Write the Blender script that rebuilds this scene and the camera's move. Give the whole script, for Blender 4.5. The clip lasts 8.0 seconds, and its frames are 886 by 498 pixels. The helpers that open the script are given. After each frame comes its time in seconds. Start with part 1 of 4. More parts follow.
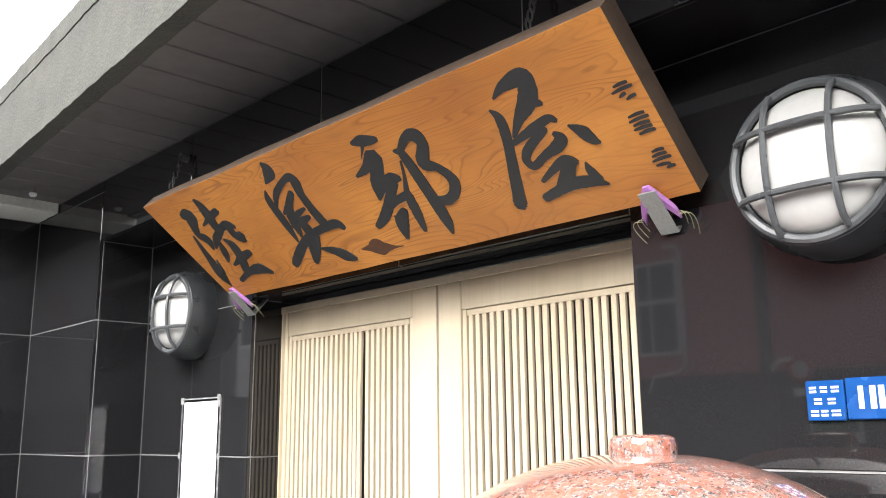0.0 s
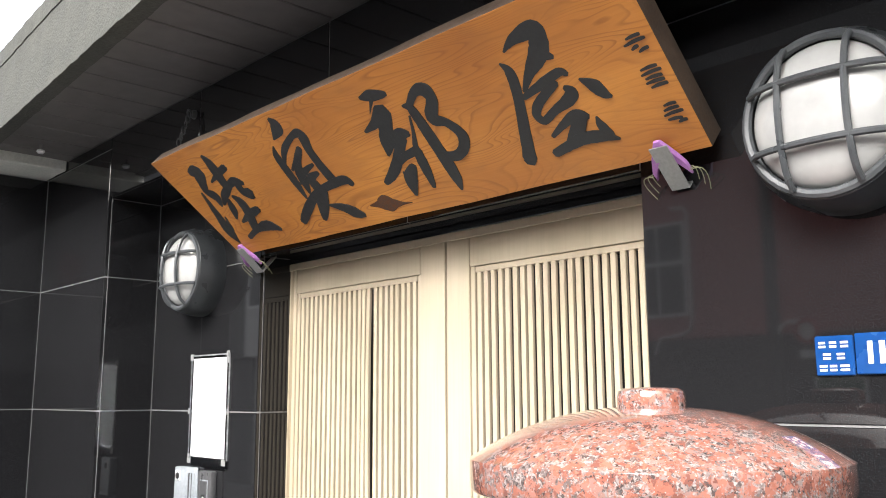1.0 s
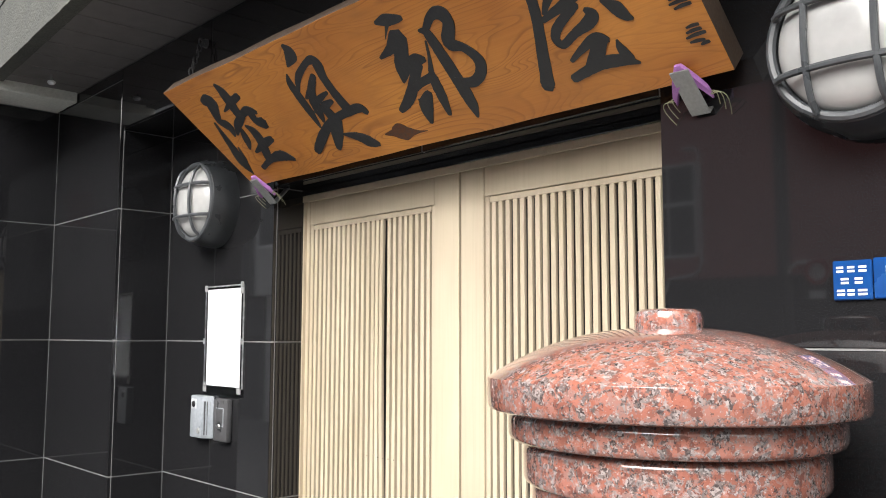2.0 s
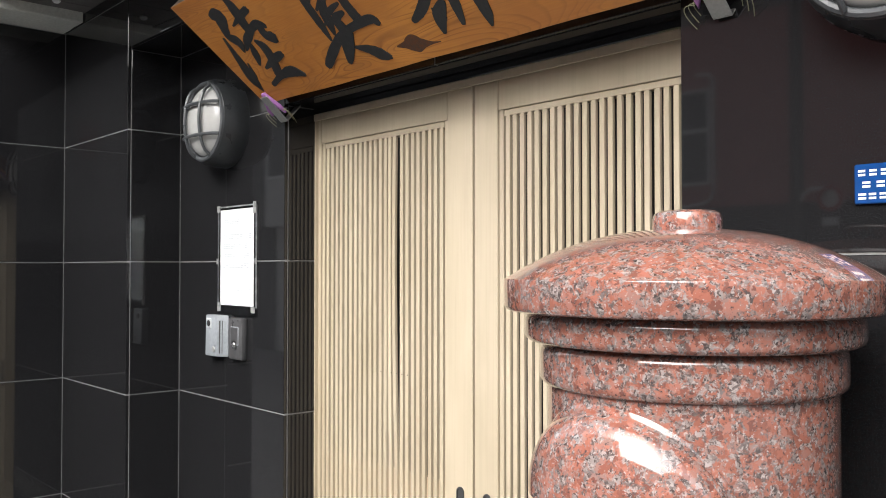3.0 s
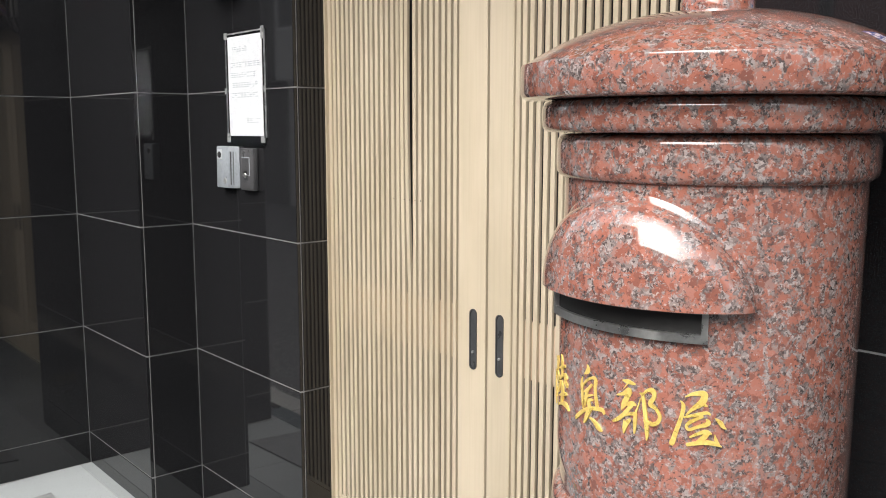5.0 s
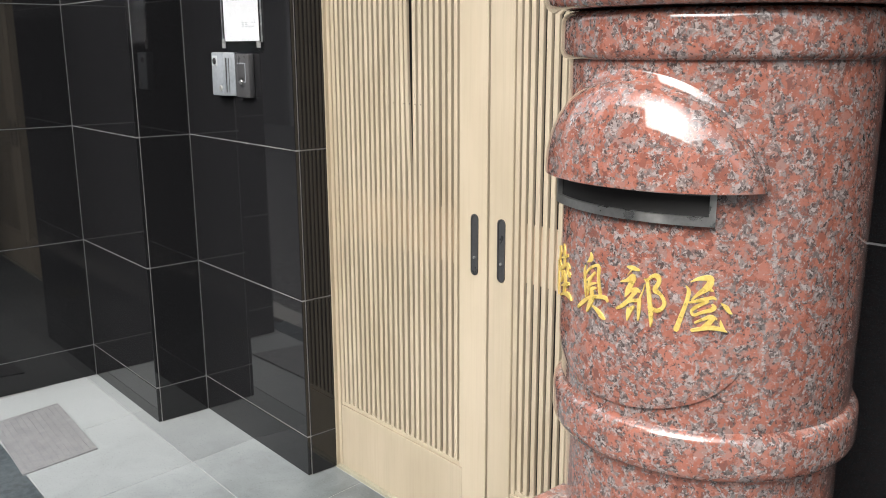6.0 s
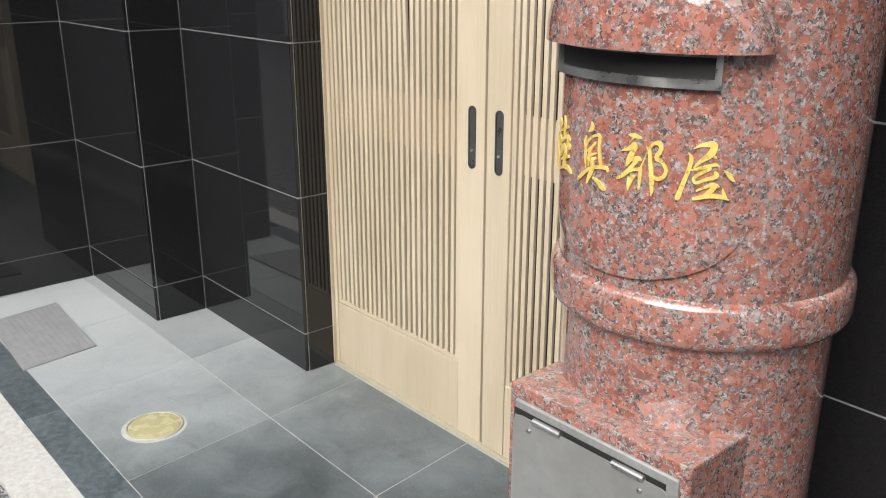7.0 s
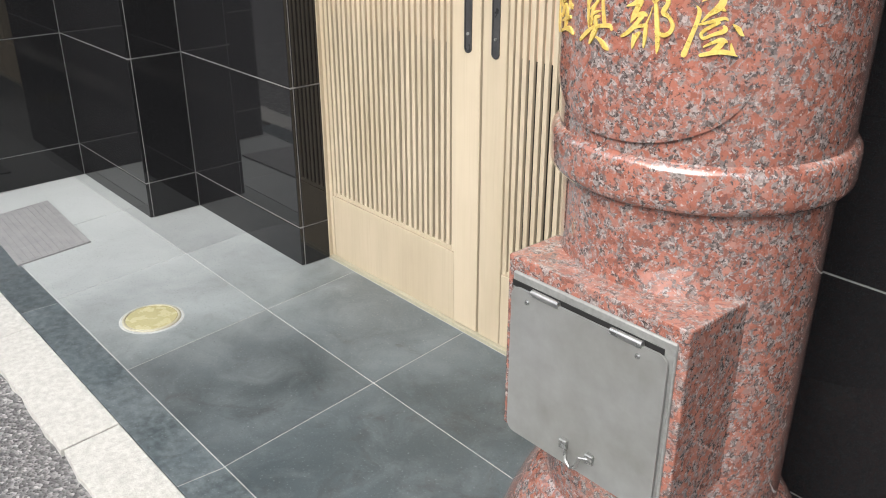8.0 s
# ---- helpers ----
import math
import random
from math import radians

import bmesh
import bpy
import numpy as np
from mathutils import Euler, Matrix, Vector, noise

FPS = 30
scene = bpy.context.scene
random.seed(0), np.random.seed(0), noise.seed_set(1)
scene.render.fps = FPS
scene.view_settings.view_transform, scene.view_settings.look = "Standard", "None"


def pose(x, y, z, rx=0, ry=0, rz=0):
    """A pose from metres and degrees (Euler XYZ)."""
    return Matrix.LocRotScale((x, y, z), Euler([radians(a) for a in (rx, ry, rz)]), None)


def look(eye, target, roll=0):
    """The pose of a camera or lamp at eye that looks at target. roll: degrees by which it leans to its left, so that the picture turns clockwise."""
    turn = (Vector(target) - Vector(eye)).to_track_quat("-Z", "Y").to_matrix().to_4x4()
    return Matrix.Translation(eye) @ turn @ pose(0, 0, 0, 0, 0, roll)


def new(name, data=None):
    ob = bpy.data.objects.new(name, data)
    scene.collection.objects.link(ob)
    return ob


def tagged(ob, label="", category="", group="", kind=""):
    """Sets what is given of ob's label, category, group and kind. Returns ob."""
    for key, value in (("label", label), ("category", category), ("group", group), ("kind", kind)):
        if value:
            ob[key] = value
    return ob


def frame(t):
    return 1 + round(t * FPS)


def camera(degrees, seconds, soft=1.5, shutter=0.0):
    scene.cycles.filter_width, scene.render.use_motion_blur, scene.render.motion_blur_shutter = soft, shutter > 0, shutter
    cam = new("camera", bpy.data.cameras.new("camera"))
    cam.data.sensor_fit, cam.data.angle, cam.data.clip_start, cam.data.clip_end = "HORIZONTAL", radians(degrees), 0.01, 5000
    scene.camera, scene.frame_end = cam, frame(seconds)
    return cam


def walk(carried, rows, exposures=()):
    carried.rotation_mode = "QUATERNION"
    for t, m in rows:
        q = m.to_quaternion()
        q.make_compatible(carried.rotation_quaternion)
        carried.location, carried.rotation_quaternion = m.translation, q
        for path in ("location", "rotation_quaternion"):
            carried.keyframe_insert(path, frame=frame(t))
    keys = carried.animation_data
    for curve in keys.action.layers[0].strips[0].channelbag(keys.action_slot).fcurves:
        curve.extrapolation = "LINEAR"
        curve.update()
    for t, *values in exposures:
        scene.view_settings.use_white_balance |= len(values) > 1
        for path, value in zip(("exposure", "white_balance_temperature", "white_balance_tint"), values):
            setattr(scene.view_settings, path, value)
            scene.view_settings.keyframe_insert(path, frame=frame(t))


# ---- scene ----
cam = camera(54.1, 8.0, soft=1.0)
PATH = [
    (0, (2.168, -1.293, 1.481), (0.745, 0.050, 1.895), -0.6),
    (0.5, (2.164, -1.290, 1.476), (0.731, 0.054, 1.851), -0.5),
    (1, (2.161, -1.292, 1.469), (0.715, 0.050, 1.798), -0.3),
    (2.5, (2.139, -1.300, 1.420), (0.656, 0.036, 1.541), 0.1),
    (3, (2.132, -1.298, 1.399), (0.639, 0.032, 1.443), 0.0),
    (3.5, (2.126, -1.295, 1.377), (0.626, 0.027, 1.346), 0.2),
    (4, (2.118, -1.287, 1.352), (0.612, 0.026, 1.244), 0.2),
    (4.5, (2.113, -1.282, 1.329), (0.609, 0.022, 1.139), 0.2),
    (6, (2.091, -1.257, 1.259), (0.612, 0.012, 0.810), -0.2),
    (6.5, (2.088, -1.253, 1.230), (0.627, 0.003, 0.692), -0.1),
    (7, (2.088, -1.256, 1.203), (0.654, -0.015, 0.568), 0.1),
    (7.5, (2.088, -1.259, 1.176), (0.686, -0.035, 0.447), 0.2),
    (8, (2.084, -1.258, 1.148), (0.716, -0.057, 0.320), 0.0),
]
EXPOSURE = [(0, 2.60), (1, 2.34), (2.5, 1.78), (4.5, 1.45), (6.5, 1.39), (8, 1.50)]
walk(cam, [(t, look(eye, target, roll)) for t, eye, target, roll in PATH], EXPOSURE)

# ---- light ----
world = bpy.data.worlds.new("overcast_sky")
scene.world = world
world.use_nodes = True
wn = world.node_tree
sky = wn.nodes.new("ShaderNodeTexSky")
sky.sky_type, sky.sun_disc = "NISHITA", False
sky.sun_elevation, sky.sun_rotation = radians(42), radians(165)
sky.air_density, sky.dust_density, sky.ozone_density = 1.0, 6.0, 1.0
grey = wn.nodes.new("ShaderNodeHueSaturation")
grey.inputs["Saturation"].default_value = 0.22
wn.links.new(sky.outputs[0], grey.inputs["Color"])
wn.links.new(grey.outputs[0], wn.nodes["Background"].inputs[0])
wn.nodes["Background"].inputs[1].default_value = 0.15
sun = new("sun", bpy.data.lights.new("sun", "SUN"))
sun.data.energy, sun.data.angle, sun.data.color = 0.35, radians(60), (1.0, 0.985, 0.96)
sun.matrix_world = look((2.32, -7.18, 7.49), (0.4, 0.0, 0.8))


# ---- materials ----
def material(name, rough=0.5, metal=0.0, ior=1.5):
    m = bpy.data.materials.new(name)
    m.use_nodes = True
    b = m.node_tree.nodes["Principled BSDF"]
    b.inputs["Roughness"].default_value = rough
    b.inputs["Metallic"].default_value = metal
    b.inputs["IOR"].default_value = ior
    return m, m.node_tree, b


def coords(nt, scale=(1, 1, 1), world_space=True):
    mp = nt.nodes.new("ShaderNodeMapping")
    mp.inputs["Scale"].default_value = scale
    if world_space:
        g = nt.nodes.new("ShaderNodeNewGeometry")
        nt.links.new(g.outputs["Position"], mp.inputs[0])
    else:
        tc = nt.nodes.new("ShaderNodeTexCoord")
        nt.links.new(tc.outputs["Object"], mp.inputs[0])
    return mp.outputs[0]


def noise_tex(nt, vec, scale, detail=4.0, rough=0.55, distort=0.0):
    n = nt.nodes.new("ShaderNodeTexNoise")
    n.inputs["Scale"].default_value, n.inputs["Detail"].default_value = scale, detail
    n.inputs["Roughness"].default_value, n.inputs["Distortion"].default_value = rough, distort
    nt.links.new(vec, n.inputs["Vector"])
    return n.outputs["Fac"]


def ramp(nt, fac, stops, interp="LINEAR"):
    r = nt.nodes.new("ShaderNodeValToRGB")
    r.color_ramp.interpolation = interp
    while len(r.color_ramp.elements) < len(stops):
        r.color_ramp.elements.new(0.5)
    for e, (p, c) in zip(r.color_ramp.elements, stops):
        e.position, e.color = p, (*c, 1) if len(c) == 3 else (c[0], c[0], c[0], 1)
    nt.links.new(fac, r.inputs[0])
    return r.outputs[0]


def mixed(nt, fac, a, b, mode="MIX"):
    m = nt.nodes.new("ShaderNodeMix")
    m.data_type, m.blend_type = "RGBA", mode
    for value, n in ((fac, 0), (a, 6), (b, 7)):
        if isinstance(value, (int, float)):
            m.inputs[n].default_value = value
        elif isinstance(value, tuple):
            m.inputs[n].default_value = (*value, 1)
        else:
            nt.links.new(value, m.inputs[n])
    return m.outputs[2]


def bumped(nt, b, height, strength=0.3, distance=0.002):
    n = nt.nodes.new("ShaderNodeBump")
    n.inputs["Strength"].default_value, n.inputs["Distance"].default_value = strength, distance
    nt.links.new(height, n.inputs["Height"])
    nt.links.new(n.outputs[0], b.inputs["Normal"])


def random_of(nt):
    return nt.nodes.new("ShaderNodeObjectInfo").outputs["Random"]


def mottled(name, a, c, scale, rough=0.6, metal=0.0, bump=0.2, fine=6.0, world_space=True, rough_span=0.15, stretch=(1, 1, 1)):
    """A surface of two close colours, mottled at a coarse and a fine scale."""
    m, nt, b = material(name, rough, metal)
    v = coords(nt, stretch, world_space)
    coarse, small = noise_tex(nt, v, scale), noise_tex(nt, v, scale * fine, 6)
    col = mixed(nt, ramp(nt, coarse, ((0.3, (0,)), (0.7, (1,)))), a, c)
    col = mixed(nt, 0.35, col, ramp(nt, small, ((0.25, tuple(x * 0.7 for x in a)), (0.75, tuple(min(1, x * 1.2) for x in c)))))
    nt.links.new(col, b.inputs["Base Color"])
    nt.links.new(ramp(nt, coarse, ((0.3, (max(0.02, rough - rough_span),)), (0.7, (min(1, rough + rough_span),)))), b.inputs["Roughness"])
    bumped(nt, b, small, bump)
    return m


def black_granite():
    m, nt, b = material("polished_black_granite", 0.07)
    v = coords(nt)
    speck = noise_tex(nt, v, 420, 3)
    cloud = noise_tex(nt, v, 3.0, 4)
    base = ramp(nt, speck, ((0.35, (0.009, 0.009, 0.010)), (0.62, (0.014, 0.014, 0.015)), (0.78, (0.034, 0.034, 0.036))))
    nt.links.new(base, b.inputs["Base Color"])
    nt.links.new(ramp(nt, cloud, ((0.3, (0.02,)), (0.75, (0.06,)))), b.inputs["Roughness"])
    bumped(nt, b, noise_tex(nt, v, 2.2, 1), 0.02, 0.01)
    return m


def red_granite(name="polished_red_granite", sky_sheen=0.0):
    m, nt, b = material(name, 0.10, ior=1.62)
    v = coords(nt)
    warp = nt.nodes.new("ShaderNodeTexNoise")
    warp.inputs["Scale"].default_value, warp.inputs["Detail"].default_value = 156, 5
    nt.links.new(v, warp.inputs["Vector"])
    add = nt.nodes.new("ShaderNodeVectorMath")
    add.operation = "MULTIPLY_ADD"
    nt.links.new(warp.outputs["Color"], add.inputs[0])
    add.inputs[1].default_value = (0.017, 0.017, 0.017)
    nt.links.new(v, add.inputs[2])

    def cells(scale, feature="F1"):
        t = nt.nodes.new("ShaderNodeTexVoronoi")
        t.feature = feature
        t.inputs["Scale"].default_value = scale
        nt.links.new(add.outputs[0], t.inputs["Vector"])
        sep = nt.nodes.new("ShaderNodeSeparateColor")
        nt.links.new(t.outputs["Color"], sep.inputs[0])
        return sep.outputs

    big, small = cells(108), cells(254)
    pink = ramp(nt, big[0], ((0.0, (0.152, 0.061, 0.048)), (0.35, (0.275, 0.098, 0.067)), (0.7, (0.345, 0.136, 0.098)), (1.0, (0.25, 0.150, 0.130))))
    greys = ramp(nt, small[1], ((0.0, (0.030, 0.030, 0.031)), (0.22, (0.085, 0.078, 0.077)), (0.55, (0.18, 0.16, 0.155)), (1.0, (0.36, 0.32, 0.31))))
    patch = noise_tex(nt, v, 82, 7, 0.70, 0.6)
    fleck = noise_tex(nt, v, 213, 4, 0.6, 0.3)
    col = mixed(nt, ramp(nt, patch, ((0.48, (0,)), (0.552, (0.94,)))), pink, greys)
    col = mixed(nt, ramp(nt, fleck, ((0.61, (0,)), (0.66, (0.88,)))), col, (0.035, 0.035, 0.037))
    col = mixed(nt, ramp(nt, fleck, ((0.33, (0.8,)), (0.385, (0,)))), col, (0.43, 0.36, 0.335))
    veil = noise_tex(nt, v, 7, 3)
    col = mixed(nt, ramp(nt, veil, ((0.35, (0.0,)), (0.75, (0.08,)))), col, (0.33, 0.17, 0.135))
    # pale sky reflection mixed into the colour, for an upward face
    if sky_sheen:
        col = mixed(nt, ramp(nt, noise_tex(nt, v, 22, 6), ((0.3, (sky_sheen * 0.5,)), (0.7, (sky_sheen,)))), col, (0.50, 0.44, 0.41))
    nt.links.new(col, b.inputs["Base Color"])
    nt.links.new(ramp(nt, noise_tex(nt, v, 60, 3), ((0.3, (0.035 + sky_sheen * 0.6,)), (0.7, (0.075 + sky_sheen,)))), b.inputs["Roughness"])
    b.inputs["Coat Weight"].default_value, b.inputs["Coat Roughness"].default_value = 0.6 - 1.5 * sky_sheen, 0.03
    bumped(nt, b, noise_tex(nt, v, 30, 2), 0.03, 0.002)
    return m


def sign_wood():
    m, nt, b = material("varnished_sign_wood", 0.42)
    v = coords(nt, (1.0, 6.0, 6.0), False)
    bend = noise_tex(nt, coords(nt, (0.9, 3.5, 5.5), False), 1.5, 2, 0.5, 0.5)
    rings = nt.nodes.new("ShaderNodeMath")
    rings.operation = "MULTIPLY"
    nt.links.new(bend, rings.inputs[0])
    rings.inputs[1].default_value = 34.0
    fract = nt.nodes.new("ShaderNodeMath")
    fract.operation = "FRACT"
    nt.links.new(rings.outputs[0], fract.inputs[0])
    late = ramp(nt, fract.outputs[0], ((0.0, (0,)), (0.62, (0.15,)), (0.88, (1,)), (1.0, (0,))))
    fibre = noise_tex(nt, coords(nt, (2.0, 60.0, 90.0), False), 3.0, 5)
    tone = noise_tex(nt, coords(nt, (1.5, 2.0, 2.5), False), 1.6, 3)
    col = mixed(nt, ramp(nt, tone, ((0.3, (0,)), (0.7, (1,)))), (0.37, 0.128, 0.020), (0.60, 0.250, 0.044))
    figure = ramp(nt, noise_tex(nt, coords(nt, (2.2, 2.0, 4.0), False), 1.9, 2), ((0.38, (0.12,)), (0.64, (0.80,))))
    col = mixed(nt, mixed(nt, figure, (0.0, 0.0, 0.0), late), col, (0.22, 0.066, 0.013))
    stain = noise_tex(nt, coords(nt, (3.0, 3.0, 7.0), False), 2.4, 5)
    col = mixed(nt, ramp(nt, stain, ((0.50, (0.0,)), (0.75, (0.45,)))), col, (0.27, 0.105, 0.028))
    col = mixed(nt, ramp(nt, fibre, ((0.4, (0.0,)), (0.8, (0.30,)))), col, (0.30, 0.10, 0.02))
    nt.links.new(col, b.inputs["Base Color"])
    nt.links.new(ramp(nt, fibre, ((0.3, (0.34,)), (0.7, (0.52,)))), b.inputs["Roughness"])
    bumped(nt, b, fibre, 0.15, 0.001)
    return m


def pale_wood(name, a, c):
    m, nt, b = material(name, 0.5)
    fibre = noise_tex(nt, coords(nt, (70.0, 70.0, 2.0)), 2.0, 5)
    tone = noise_tex(nt, coords(nt, (2.5, 2.5, 0.9)), 2.2, 4)
    col = mixed(nt, ramp(nt, tone, ((0.3, (0,)), (0.7, (1,)))), a, c)
    col = mixed(nt, ramp(nt, fibre, ((0.45, (0,)), (0.8, (0.22,)))), col, tuple(x * 0.72 for x in a))
    r = nt.nodes.new("ShaderNodeMath")
    r.operation = "MULTIPLY_ADD"
    nt.links.new(random_of(nt), r.inputs[0])
    r.inputs[1].default_value, r.inputs[2].default_value = 0.10, 0.95
    hsv = nt.nodes.new("ShaderNodeHueSaturation")
    nt.links.new(r.outputs[0], hsv.inputs["Value"])
    nt.links.new(col, hsv.inputs["Color"])
    nt.links.new(hsv.outputs[0], b.inputs["Base Color"])
    bumped(nt, b, fibre, 0.12, 0.001)
    return m


def slate_tile(name, lit):
    m, nt, b = material(name, 0.5)
    v = coords(nt)
    coarse, mid = noise_tex(nt, v, 2.3, 3, 0.5, 0.6), noise_tex(nt, v, 9, 8, 0.68, 0.9)
    cloud, small = noise_tex(nt, v, 8.0, 8, 0.68, 0.7), noise_tex(nt, v, 170, 5, 0.7)
    col = mixed(nt, ramp(nt, coarse, ((0.32, (0,)), (0.68, (1,)))), (0.036, 0.047, 0.052), (0.074, 0.094, 0.104))
    col = mixed(nt, ramp(nt, mid, ((0.46, (0,)), (0.72, (0.42,)))), col, (0.17, 0.195, 0.205))
    col = mixed(nt, ramp(nt, cloud, ((0.32, (0.55,)), (0.46, (0,)))), col, (0.040, 0.040, 0.039))
    sep = nt.nodes.new("ShaderNodeSeparateXYZ")
    nt.links.new(v, sep.inputs[0])
    drift = nt.nodes.new("ShaderNodeMath")
    drift.operation = "MULTIPLY_ADD"
    nt.links.new(coarse, drift.inputs[0])
    drift.inputs[1].default_value = -0.55
    nt.links.new(sep.outputs[0], drift.inputs[2])
    stir = nt.nodes.new("ShaderNodeMath")
    stir.operation = "MULTIPLY_ADD"
    nt.links.new(cloud, stir.inputs[0])
    stir.inputs[1].default_value = -0.50
    nt.links.new(drift.outputs[0], stir.inputs[2])
    shift = nt.nodes.new("ShaderNodeMath")
    shift.operation = "MULTIPLY_ADD"
    nt.links.new(stir.outputs[0], shift.inputs[0])
    shift.inputs[1].default_value, shift.inputs[2].default_value = 0.55, 0.74
    # the floor's brighter, lit left side, painted as a pale gradient along x
    left_light = ramp(nt, shift.outputs[0], ((0.0, (0.80,)), (0.22, (0.64,)), (0.62, (0.12,)), (0.85, (0.0,))))
    if not lit:
        col = mixed(nt, ramp(nt, noise_tex(nt, v, 45, 5), ((0.4, (0,)), (0.75, (0.6,)))), col, (0.17, 0.20, 0.21))
    if lit:
        col = mixed(nt, left_light, col, (0.44, 0.465, 0.462))
    col = mixed(nt, ramp(nt, small, ((0.60, (0,)), (0.70, (0.55,)))), col, (0.30, 0.32, 0.32))
    col = mixed(nt, ramp(nt, small, ((0.33, (0.5,)), (0.42, (0,)))), col, (0.035, 0.038, 0.04))
    r = nt.nodes.new("ShaderNodeMath")
    r.operation = "MULTIPLY_ADD"
    nt.links.new(random_of(nt), r.inputs[0])
    r.inputs[1].default_value, r.inputs[2].default_value = 0.35, 0.85
    hsv = nt.nodes.new("ShaderNodeHueSaturation")
    nt.links.new(r.outputs[0], hsv.inputs["Value"])
    nt.links.new(col, hsv.inputs["Color"])
    nt.links.new(hsv.outputs[0], b.inputs["Base Color"])
    nt.links.new(ramp(nt, mid, ((0.3, (0.34,)), (0.7, (0.56,)))), b.inputs["Roughness"])
    bumped(nt, b, mixed(nt, 0.5, mid, small), 0.22, 0.002)
    return m


def asphalt():
    m, nt, b = material("asphalt", 0.85)
    v = coords(nt)
    t = nt.nodes.new("ShaderNodeTexVoronoi")
    t.inputs["Scale"].default_value = 130
    nt.links.new(v, t.inputs["Vector"])
    sep = nt.nodes.new("ShaderNodeSeparateColor")
    nt.links.new(t.outputs["Color"], sep.inputs[0])
    col = ramp(nt, sep.outputs[0], ((0.0, (0.06, 0.06, 0.063)), (0.6, (0.16, 0.159, 0.160)), (0.9, (0.31, 0.305, 0.30)), (1.0, (0.46, 0.45, 0.44))))
    col = mixed(nt, ramp(nt, noise_tex(nt, v, 3, 4), ((0.3, (0,)), (0.7, (0.4,)))), col, (0.15, 0.148, 0.146))
    nt.links.new(col, b.inputs["Base Color"])
    bumped(nt, b, t.outputs["Distance"], 0.8, 0.006)
    return m


def plain(name, colour, rough=0.5, metal=0.0, emit=0.0):
    m, nt, b = material(name, rough, metal)
    b.inputs["Base Color"].default_value = (*colour, 1)
    if emit:
        b.inputs["Emission Color"].default_value = (*colour, 1)
        b.inputs["Emission Strength"].default_value = emit
    return m


GRANITE = black_granite()
PINK = red_granite()
SHEENPINK = red_granite("sky_sheen_red_granite", 0.16)
GROUT = mottled("grey_grout", (0.17, 0.17, 0.17), (0.25, 0.25, 0.245), 12, 0.8)
CONCRETE = mottled("weathered_concrete", (0.21, 0.215, 0.195), (0.31, 0.31, 0.285), 5, 0.85, bump=0.6, fine=14)
FASCIA = mottled("grimy_fascia_concrete", (0.034, 0.035, 0.030), (0.088, 0.089, 0.078), 14, 0.9, bump=1.6, fine=9)
SIDECONC = mottled("pale_bare_concrete", (0.50, 0.51, 0.47), (0.64, 0.64, 0.60), 7, 0.9, bump=0.6, fine=16)
PAVEJOINT = mottled("pale_floor_grout", (0.30, 0.31, 0.31), (0.42, 0.42, 0.41), 12, 0.8)
KERB = mottled("pale_kerb_concrete", (0.36, 0.36, 0.335), (0.58, 0.575, 0.545), 70, 0.9, bump=0.7, fine=5)
SOFFIT = mottled("dark_soffit_boards", (0.100, 0.092, 0.091), (0.132, 0.121, 0.119), 3, 0.55, bump=0.1)
SIGNWOOD = sign_wood()
INK = mottled("black_sign_ink", (0.010, 0.011, 0.012), (0.02, 0.021, 0.023), 25, 0.45, bump=0.15)
WOOD = pale_wood("pale_cypress", (0.400, 0.336, 0.238), (0.490, 0.421, 0.312))
RAILWOOD = pale_wood("warm_rail_wood", (0.49, 0.370, 0.262), (0.54, 0.418, 0.305))
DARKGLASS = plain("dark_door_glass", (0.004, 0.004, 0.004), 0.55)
STEEL = mottled("brushed_steel", (0.22, 0.225, 0.22), (0.30, 0.305, 0.295), 8, 0.42, metal=0.35, bump=0.06, fine=20, rough_span=0.08)
FLAPSTEEL = mottled("stained_flap_steel", (0.235, 0.236, 0.222), (0.30, 0.306, 0.306), 9, 0.36, metal=0.4, bump=0.012, fine=3, rough_span=0.08)
BRIGHT = mottled("bright_steel", (0.42, 0.43, 0.42), (0.54, 0.54, 0.53), 30, 0.33, metal=0.95, bump=0.1)
BLACKIRON = mottled("dull_black_iron", (0.03, 0.031, 0.033), (0.055, 0.056, 0.058), 20, 0.4, bump=0.2)
LAMPDARK = mottled("dark_lamp_casing", (0.020, 0.022, 0.024), (0.034, 0.037, 0.040), 14, 0.34, bump=0.08)
LAMPGREY = mottled("grey_lamp_paint", (0.050, 0.055, 0.060), (0.075, 0.08, 0.085), 14, 0.38, bump=0.08)
GOLD = mottled("gold_leaf", (0.66, 0.45, 0.09), (0.90, 0.68, 0.22), 60, 0.34, metal=0.35, bump=0.3)
PLASTICGREY = mottled("grey_plastic", (0.22, 0.24, 0.26), (0.28, 0.30, 0.32), 20, 0.4, bump=0.05)
PLASTICDARK = mottled("dark_plastic", (0.055, 0.055, 0.057), (0.075, 0.075, 0.078), 20, 0.4, bump=0.05)
PAPER = mottled("white_paper", (0.72, 0.725, 0.73), (0.78, 0.785, 0.785), 12, 0.8, bump=0.04)
TEXTGREY = plain("grey_print", (0.42, 0.44, 0.46), 0.8)
BLUE = mottled("blue_enamel", (0.005, 0.048, 0.19), (0.007, 0.058, 0.22), 10, 0.25, bump=0.03)
WHITEPAINT = plain("white_enamel", (0.80, 0.82, 0.84), 0.3)
PURPLE = mottled("purple_cloth", (0.24, 0.10, 0.29), (0.36, 0.16, 0.41), 60, 0.8, bump=0.4)
TASSEL = mottled("straw_thread", (0.16, 0.16, 0.09), (0.26, 0.26, 0.16), 90, 0.8)
SLATE = slate_tile("honed_slate_tile", True)
